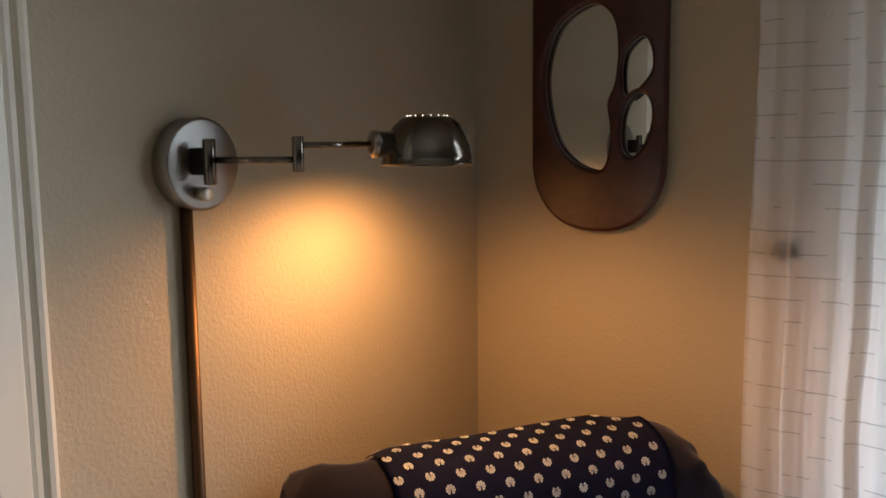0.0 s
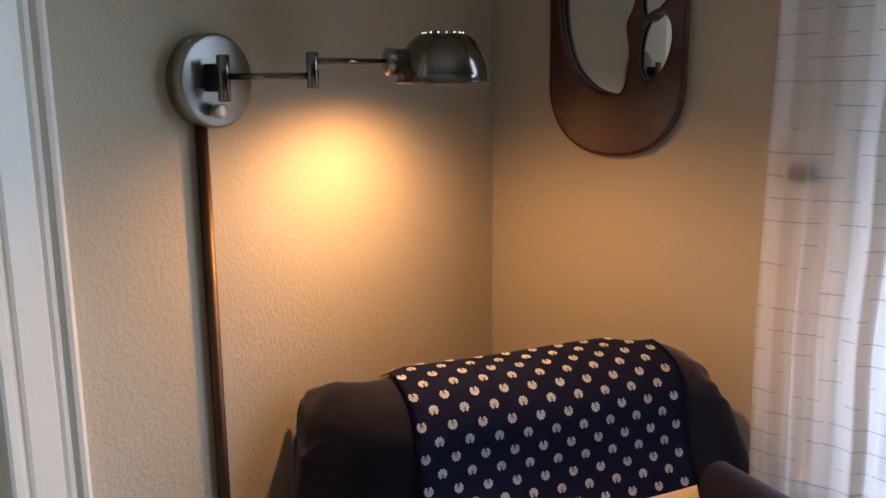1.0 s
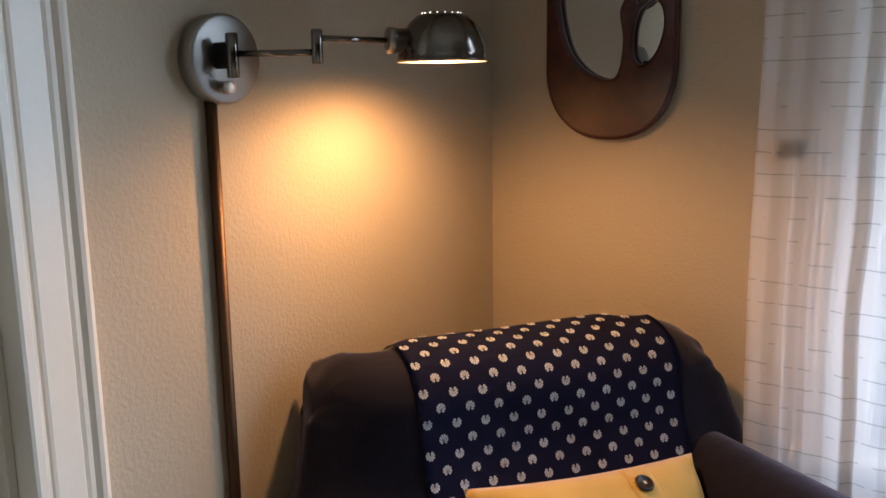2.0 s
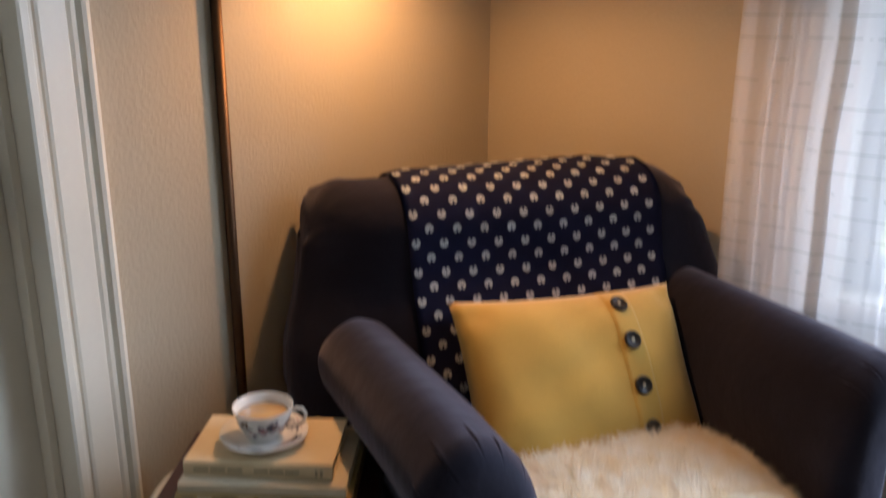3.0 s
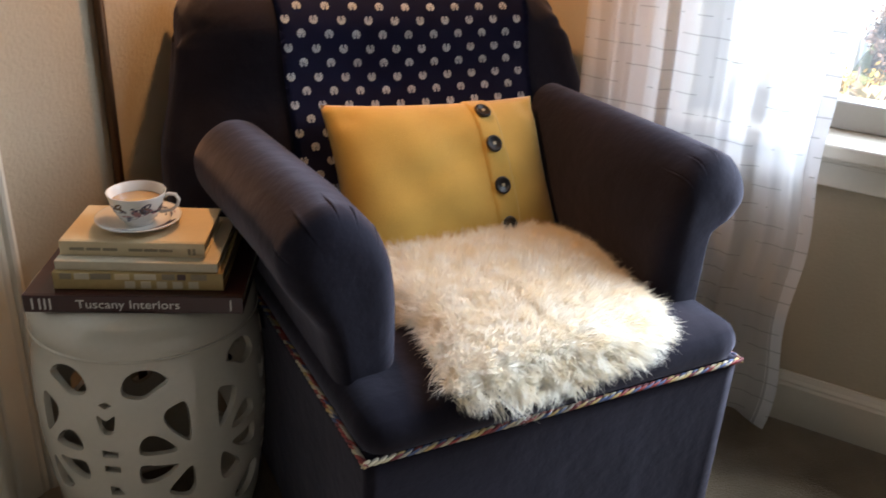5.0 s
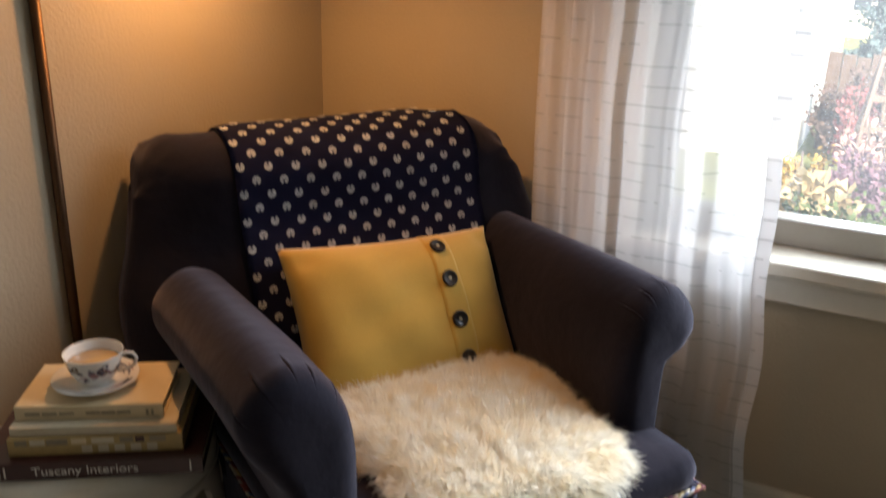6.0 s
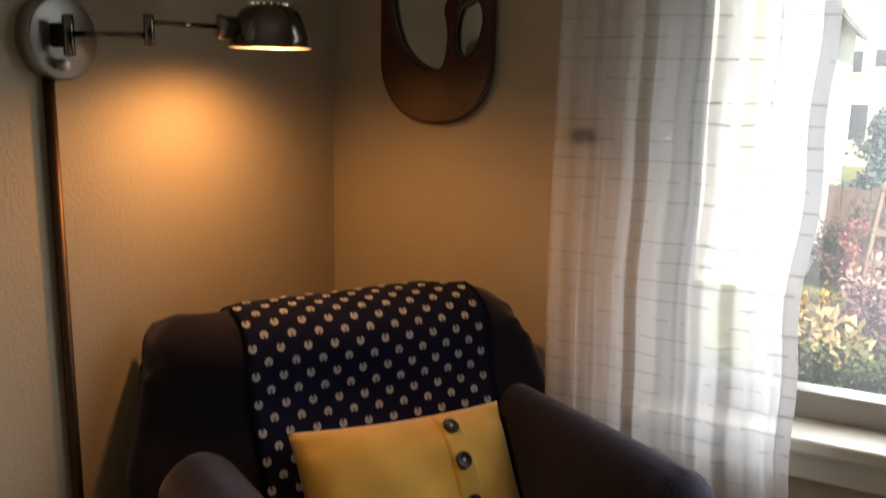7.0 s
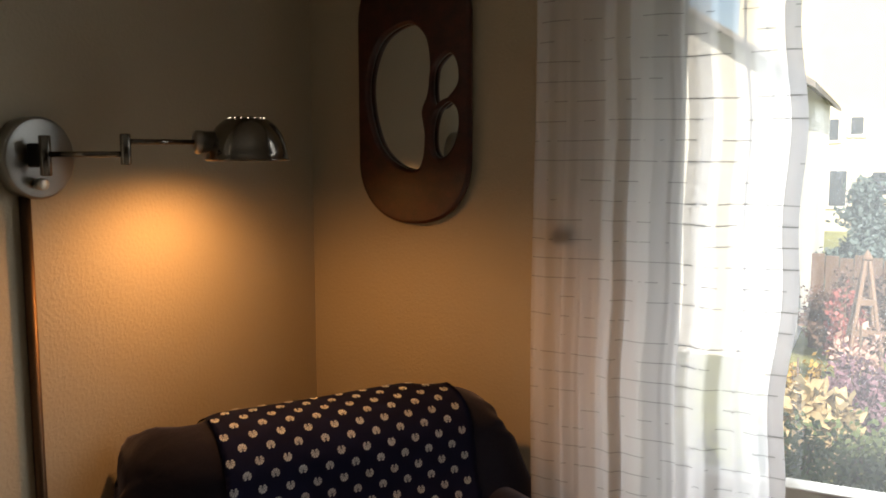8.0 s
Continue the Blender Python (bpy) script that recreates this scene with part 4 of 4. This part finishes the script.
MIDDLE = [[(-3.5, 0.355), (0, 0.361), (3.5, 0.355), (0, 0.348)], [(-4.3, 0.337), (0, 0.330), (4.3, 0.338), (2.5, 0.308), (-2.5, 0.308)],
          [(-3.8, 0.277), (3.8, 0.275), (3.8, 0.264), (-3.8, 0.264)], [(-3.8, 0.248), (3.8, 0.248), (3.8, 0.236), (-3.8, 0.236)],
          [(-3, 0.208), (1.5, 0.206), (4, 0.191), (-3, 0.190)], [(-3, 0.176), (3, 0.174), (3, 0.165), (-3, 0.166)]]
VIEW = math.degrees(math.atan2(-1.732 - STY, 1.189 - STX))
cutter = bmesh.new()
for centre in (VIEW - 23.5, VIEW + 66.5, VIEW + 156.5, VIEW + 246.5):
    for k, poly in enumerate(motif(-1) + motif(1) + MIDDLE):
        loop = smooth_loop([Vector((a, z, 0)) for a, z in poly], 4) if len(poly) > 4 else [Vector((a, z, 0)) for a, z in poly]
        rings = []
        for r in (0.138, 0.200):
            rings.append([cutter.verts.new((r * math.cos(radians(centre + p.x)), r * math.sin(radians(centre + p.x)), p.y)) for p in loop])
        n = len(loop)
        made = [cutter.faces.new(rings[0]), cutter.faces.new(rings[1][::-1])]
        for i in range(n):
            made.append(cutter.faces.new((rings[0][i], rings[1][i], rings[1][(i + 1) % n], rings[0][(i + 1) % n])))
bmesh.ops.triangulate(cutter, faces=[f for f in cutter.faces if len(f.verts) > 4])
bmesh.ops.recalc_face_normals(cutter, faces=cutter.faces[:])
cut_ob = part("cutter", cutter, M_CERAMIC)
mod = shell_ob.modifiers.new("cut", "BOOLEAN")
mod.operation, mod.object, mod.solver = "DIFFERENCE", cut_ob, "EXACT"
mod.use_self = True
bpy.context.view_layer.update()
me = mesh_of(shell_ob)
bpy.data.objects.remove(cut_ob)
for p in me.polygons:
    p.use_smooth = p.normal.length > 0 and abs(p.normal.z) < 2
body = new("body", me)
body.parent = stool
edge = body.modifiers.new("edge", "EDGE_SPLIT")
edge.split_angle = radians(38)

part("rim_band", lathe([(0.166, 0.4215), (0.1722, 0.4225), (0.1732, 0.4245), (0.1722, 0.4265), (0.166, 0.4275)], 96, closed=True), M_CERAMIC, stool)
part("foot_ring", lathe([(0.130, 0.0005), (0.143, 0.0005), (0.1455, 0.005), (0.1435, 0.010), (0.130, 0.010)], 96, closed=True), M_CERAMIC, stool)

# ---- books ----
def book(w, d, h, at, turn, cover, label, pages=M_PAPER, spine_round=0.0):
    """A closed book that lies flat, its spine along x at y = 0."""
    b = thing("book", label, "book", pose(at[0], at[1], at[2], 0, 0, turn), group="books on the stool")
    t = 0.0028
    cv = box(0, w, 0.002, d, 0, t, 0.0008, 1)
    box(0, w, 0.002, d, h - t, h, 0.0008, 1, bm=cv)
    part("cover", cv, cover, b, smooth=False)
    part("spine", box(0, w, -0.002, 0.0018, 0.0002, h - 0.0002, 0.0009, 2), cover, b, smooth=False)
    part("page_block", box(0.004, w - 0.004, 0.002, d - 0.004, t + 0.0002, h - t - 0.0002), pages, b, smooth=False)
    return b


def bar(b, x0, x1, z0, z1, mat, name="lettering"):
    return part(name, box(x0, x1, -0.0028, -0.0019, z0, z1), mat, b, smooth=False)


TURN_B = 34.4
big = book(0.302, 0.235, 0.027, (0.2035, -1.1225, 0.4835), TURN_B, M_DARKRED, "large dark red book with a white title, lowest in the stack")
txt = bpy.data.curves.new("title", "FONT")
txt.body, txt.size, txt.extrude, txt.align_x = "Tuscany Interiors", 0.0185, 0.0003, "LEFT"
me = mesh_of(new("title", txt))
me.materials.clear()
me.materials.append(M_WHITEINK)
title = new("title", me)
title.parent = big
wide = max(v.co.x for v in me.vertices)
title.matrix_basis = pose(0.072, -0.0024, 0.0075, 90, 0, 0) @ Matrix.Diagonal((0.142 / wide, 1, 1, 1))
for x in (0.012, 0.022, 0.029, 0.036):
    bar(big, x, x + 0.0022, 0.005, 0.022, M_WHITEINK)
bar(big, 0.284, 0.286, 0.005, 0.022, M_WHITEINK)
gold = book(0.235, 0.185, 0.027, (0.2255, -1.086, 0.511), TURN_B, M_GOLD, "ochre picture book with a worn printed spine")
for i, x in enumerate((0.01, 0.03, 0.052, 0.085, 0.112, 0.150, 0.171, 0.19)):
    bar(gold, x, x + (0.016, 0.020, 0.028, 0.020, 0.03, 0.018, 0.012, 0.022)[i], 0.0165, 0.0255, (M_INK, M_CREAM2, M_INK, M_CREAM, M_CREAM2, M_INK, M_DARKRED, M_INK)[i], "printed_picture")
for i in range(5):
    bar(gold, 0.098 + 0.022 * i, 0.112 + 0.022 * i, 0.003, 0.014, M_CREAM2)
thin = book(0.225, 0.165, 0.0145, (0.224, -1.079, 0.538), TURN_B - 1, M_CREAM2, "thin pale paperback book")
top = book(0.202, 0.128, 0.0225, (0.2165, -1.062, 0.5525), 33.2, M_CREAM, "small cream clothbound book, top of the stack")
for i in range(3):
    bar(top, 0.014 + 0.023 * i, 0.034 + 0.023 * i, 0.0085, 0.0125, M_INK)
for i in range(3):
    bar(top, 0.096 + 0.021 * i, 0.115 + 0.021 * i, 0.0085, 0.0125, M_INK)
for x in (0.178, 0.185):
    bar(top, x, x + 0.0035, 0.005, 0.014, M_INK)

# ---- cup and saucer ----
CUPX, CUPY, CUPZ = 0.262, -0.958, 0.5752
saucer = thing("saucer", "white floral china saucer", "saucer", pose(CUPX, CUPY, CUPZ, 0, 0, 0))
part("dish", lathe([(0.0, 0.001), (0.030, 0.0), (0.032, 0.0015), (0.046, 0.0065), (0.0605, 0.0125), (0.0612, 0.0138), (0.0600, 0.0142), (0.045, 0.0085), (0.031, 0.0040), (0.0, 0.0035)], 64), M_CHINA, saucer)
cup = thing("teacup", "white floral china teacup filled with milky tea", "cup", pose(CUPX, CUPY, CUPZ + 0.0037, 0, 0, 0))
cprof = [(0.0, 0.001), (0.020, 0.0), (0.021, 0.002), (0.0195, 0.0045), (0.027, 0.010), (0.034, 0.022), (0.0385, 0.036), (0.0415, 0.0475), (0.0420, 0.0485), (0.0412, 0.0488), (0.0400, 0.0475), (0.0370, 0.036), (0.0325, 0.0225), (0.026, 0.012), (0.0, 0.007)]
part("bowl", lathe(cprof, 64), M_CHINA, cup)
part("tea", lathe([(0.0, 0.034), (0.0358, 0.034), (0.0361, 0.0348), (0.0, 0.0348)], 48), M_TEA, cup)
hang = radians(36)
hdir = Vector((math.cos(hang), math.sin(hang), 0))
part("handle", tube([hdir * r + Vector((0, 0, z)) for r, z in ((0.0375, 0.040), (0.046, 0.0445), (0.055, 0.0435), (0.0595, 0.036), (0.057, 0.027), (0.049, 0.020), (0.036, 0.017), (0.0315, 0.0175))], [0.003, 0.0028, 0.0026, 0.0027, 0.0026, 0.0026, 0.003, 0.0034], 12), M_CHINA, cup)


def petals(parent, spots, surface):
    """Small leaf-shaped flecks of paint lying on the glaze."""
    verts, faces = [], []
    r = random.Random(5)
    for a0, t0, spread, count in spots:
        for _ in range(count):
            a, t, an, ln = a0 + r.gauss(0, spread), t0 + r.gauss(0, spread * 0.35), r.uniform(0, 6.28), r.uniform(0.16, 0.40)
            n0 = len(verts)
            for k in range(8):
                p = 2 * math.pi * k / 8
                ex, ey = math.cos(p) * ln, math.sin(p) * ln * 0.45
                verts.append(surface(a + ex * math.cos(an) - ey * math.sin(an), t + 0.45 * (ex * math.sin(an) + ey * math.cos(an))))
            faces.append(tuple(range(n0, n0 + 8)))
    raw("floral_print", verts, faces, M_FLORAL, parent, "purple, pink and black painted flowers")["kind"] = "stuff"


def on_cup(a, t):
    t = min(0.96, max(0.05, t))
    z = 0.010 + 0.037 * t
    r = interp([q[1] for q in cprof[4:8]], [q[0] for q in cprof[4:8]], z) + 0.0005
    return (r * math.cos(a), r * math.sin(a), z)


def on_saucer(a, t):
    t = min(0.95, max(0.0, t))
    r = 0.036 + 0.023 * t
    z = interp([0.031, 0.045, 0.060], [0.0040, 0.0085, 0.0142], r) + 0.0006
    return (r * math.cos(a), r * math.sin(a), z)


VC = math.atan2(-1.735 - CUPY, 1.2 - CUPX)
petals(cup, [(VC + 0.15, 0.52, 0.20, 14), (VC - 0.9, 0.6, 0.14, 7), (VC - 0.35, 0.22, 0.14, 4), (VC + 0.95, 0.45, 0.15, 6), (VC + 2.6, 0.5, 0.2, 7)], on_cup)
petals(saucer, [(VC + 0.75, 0.5, 0.28, 12), (VC - 0.5, 0.5, 0.25, 6), (VC + 2.2, 0.5, 0.3, 7)], on_saucer)

# ---- outside ----
GZ = -0.90
tagged(part("ground", box(-400, 400, 0.16, 800, GZ - 0.3, GZ), M_GRASS, smooth=False), "green lawn outside the window", "lawn", kind="structure")
tagged(part("ground_behind", box(-400, 400, -400, 0.16, GZ - 0.31, GZ - 0.01), M_GRASS, smooth=False), "lawn round the house", "lawn", kind="structure")


def house(name, label, x0, x1, y0, y1, eave, ridge, wall_mat, windows):
    h = thing(name, label, "house")
    bm = box(x0, x1, y0, y1, GZ, eave)
    part("wall", bm, wall_mat, h, smooth=False)
    xm = (x0 + x1) / 2
    o = 0.16 if y0 < 10 else 0.3
    for yy in (y0 + 0.001, y1 - 0.2):
        g = bmesh.new()
        a = [g.verts.new(p) for p in ((x0, yy, eave), (x1, yy, eave), (xm, yy, ridge))]
        b = [g.verts.new((v.co.x, v.co.y + 0.19, v.co.z)) for v in a]
        g.faces.new(a)
        g.faces.new(b[::-1])
        for i in range(3):
            g.faces.new((a[i], b[i], b[(i + 1) % 3], a[(i + 1) % 3]))
        bmesh.ops.recalc_face_normals(g, faces=g.faces[:])
        part("gable", g, wall_mat, h, smooth=False)
    sl = (ridge - eave) / (xm - x0)
    rf = bmesh.new()
    for s in (-1, 1):
        e = Vector((xm + s * (xm - x0 + o), 0, eave - sl * o))
        top = Vector((xm, 0, ridge + 0.02))
        vs = []
        for yy in (y0 - o, y1 + o):
            for p in (e, top):
                for dz in (0.0, 0.07):
                    vs.append(rf.verts.new((p.x, yy, p.z + dz)))
        for f in ((0, 1, 3, 2), (4, 6, 7, 5), (0, 4, 5, 1), (2, 3, 7, 6), (1, 5, 7, 3), (0, 2, 6, 4)):
            rf.faces.new([vs[i] for i in f])
    bmesh.ops.recalc_face_normals(rf, faces=rf.faces[:])
    part("roof", rf, M_ROOF, h, smooth=False)
    for wx, wz, ww, wh in windows:
        w = part("window_frame", box(wx - ww / 2 - 0.09, wx + ww / 2 + 0.09, y0 - 0.05, y0 - 0.001, wz - wh / 2 - 0.09, wz + wh / 2 + 0.09, 0.01), M_TRIM, h, smooth=False)
        part("pane", box(wx - ww / 2, wx + ww / 2, y0 - 0.062, y0 - 0.051, wz - wh / 2, wz + wh / 2), M_DARKGLASS, w, smooth=False)
    return h


def leafy(name, label, category, x, y, height, radius, count, leaf, mat, trunk_h, seed, shape="bush"):
    """A shrub or tree: trunk, limbs and many small leaves in uneven clumps."""
    t = thing(name, label, category, pose(x, y, GZ))
    r = random.Random(seed)
    limbs = bmesh.new()
    join(limbs, tube([(0, 0, -0.05), (0.02, 0.01, trunk_h * 0.5), (0.0, 0.03, height * 0.8)], [0.05 * height / 2, 0.035 * height / 2, 0.008], 8))
    tips = []
    n = 46 if shape == "cone" else 26
    for i in range(n):
        a = r.uniform(0, 6.28)
        if shape == "cone":
            z0 = trunk_h + (height - trunk_h) * (i / n)
            reach = radius * (1 - i / n) ** 0.9 * r.uniform(0.8, 1.1) + 0.05
            tip = Vector((reach * math.cos(a), reach * math.sin(a), z0 - 0.12 * reach))
        else:
            z0 = trunk_h * r.uniform(0.3, 1.0)
            reach = radius * r.uniform(0.35, 1.0)
            tip = Vector((reach * math.cos(a), reach * math.sin(a), height * r.uniform(0.35, 1.0) * (1 - 0.35 * reach / radius)))
        join(limbs, tube([(0, 0, z0), tuple(Vector((0, 0, z0)).lerp(tip, 0.5) + Vector((0, 0, 0.04))), tuple(tip)], [0.014, 0.010, 0.004], 5))
        tips.append((Vector((0, 0, z0)), tip))
    part("trunk", limbs, M_BARK, t)
    verts, faces = [], []
    for _ in range(count):
        a, b = tips[r.randrange(len(tips))]
        p = a.lerp(b, r.uniform(0.35, 1.05)) + Vector((r.gauss(0, 1), r.gauss(0, 1), r.gauss(0, 1))) * radius * (0.10 if shape == "cone" else 0.15)
        p.z = max(p.z, 0.03)
        d = Vector((r.gauss(0, 1), r.gauss(0, 1), r.gauss(0, 1) + 0.4)).normalized()
        s = d.orthogonal().normalized()
        s.rotate(Matrix.Rotation(r.uniform(0, 6.28), 3, d))
        ln, w = leaf * r.uniform(0.6, 1.3), leaf * r.uniform(0.22, 0.42)
        n0 = len(verts)
        verts += [tuple(p), tuple(p + d * ln * 0.5 + s * w), tuple(p + d * ln), tuple(p + d * ln * 0.5 - s * w)]
        faces.append((n0, n0 + 1, n0 + 2, n0 + 3))
    raw("crown", verts, faces, mat, t)
    return t


house("house", "white neighbouring house with a grey gable roof", -5.54, 0.43, 7.9, 14.0, 2.05, 3.99, M_SIDING, [])
house("house", "pale yellow two-storey house beyond the gardens", -2.5, 5.5, 24.0, 31.0, 6.5, 8.4, M_SIDING2, [(0.22, 0.27, 0.42, 0.95), (0.06, 1.85, 0.22, 0.55), (0.62, 1.95, 0.30, 0.45), (1.25, 0.42, 0.40, 0.60), (2.6, 0.4, 0.9, 0.8)])

fence = thing("fence", "weathered dark brown board fence behind the shrubs", "fence")
for z in (-0.70, -0.05):
    part("rail", box(0.58, 4.9, 8.76, 8.80, z, z + 0.09), M_FENCE, fence, smooth=False)
first = part("board", box(-0.068, 0.068, -0.011, 0.011, 0.0, 1.08, 0.003, 1), M_FENCE, fence, smooth=False)
first.location = (0.64, 8.745, GZ)
for i in range(1, 28):
    o = new("board", first.data)
    o.parent = fence
    o.location = (0.64 + 0.145 * i, 8.745, GZ - 0.02 * (i % 3))

leafy("spruce_tree", "blue-green spruce tree behind the fence", "tree", 1.02, 11.4, 1.72, 0.70, 9000, 0.09, M_SPRUCE, 0.15, 11, "cone")
leafy("hedge_shrub", "dense dark brown shrub along the fence", "shrub", 0.86, 8.2, 1.12, 0.30, 5200, 0.06, M_HEDGE, 0.3, 21)
leafy("hedge_shrub", "dense dark brown shrub along the fence", "shrub", 1.32, 8.3, 1.05, 0.34, 5200, 0.06, M_HEDGE, 0.3, 22)
leafy("shrub", "red-leaved barberry shrub in the garden", "shrub", 0.98, 6.9, 1.22, 0.17, 900, 0.06, M_RED, 0.5, 12)
leafy("shrub", "purple-leaved shrub in the garden", "shrub", 1.15, 4.9, 0.86, 0.34, 3400, 0.05, M_PURPLE, 0.4, 13)
leafy("shrub", "yellow autumn shrub in the garden", "shrub", 0.72, 5.2, 0.84, 0.26, 2000, 0.05, M_GOLDLEAF, 0.3, 14)
leafy("dry_grass_clump", "dry straw-coloured ornamental grass in the garden", "grass clump", 0.90, 4.5, 0.74, 0.24, 1500, 0.13, M_STRAW, 0.2, 17)
leafy("shrub", "green bushy shrub below the window", "shrub", 0.80, 2.70, 1.06, 0.42, 9500, 0.045, M_GREEN, 0.3, 15)
leafy("shrub", "green bushy shrub below the window", "shrub", 1.36, 2.75, 1.12, 0.48, 9500, 0.045, M_GREEN, 0.3, 16)

leafy("climber", "pale pink flowering climber growing up the obelisk", "climber", 1.13, 5.95, 1.02, 0.20, 900, 0.07, M_PINK, 0.5, 19)

trellis = thing("garden_obelisk", "bleached wooden garden obelisk among the shrubs", "obelisk", pose(1.15, 6.1, GZ, 0, 0, 12))
for sx in (-1, 1):
    for sy in (-1, 1):
        part("leg", tube([(0.19 * sx, 0.19 * sy, 0), (0.012 * sx, 0.012 * sy, 1.36)], 0.017, 6), M_TAN, trellis)
for z, w in ((0.35, 0.147), (0.75, 0.096), (1.0, 0.062)):
    for a in range(4):
        s = part("slat", box(-w, w, -w - 0.012, -w + 0.012, z - 0.025, z + 0.025), M_TAN, trellis, smooth=False)
        s.matrix_basis = pose(0, 0, 0, 0, 0, 90 * a)
part("cap", lathe([(0.0, 1.34), (0.038, 1.34), (0.043, 1.36), (0.0, 1.43)], 12), M_TAN, trellis)
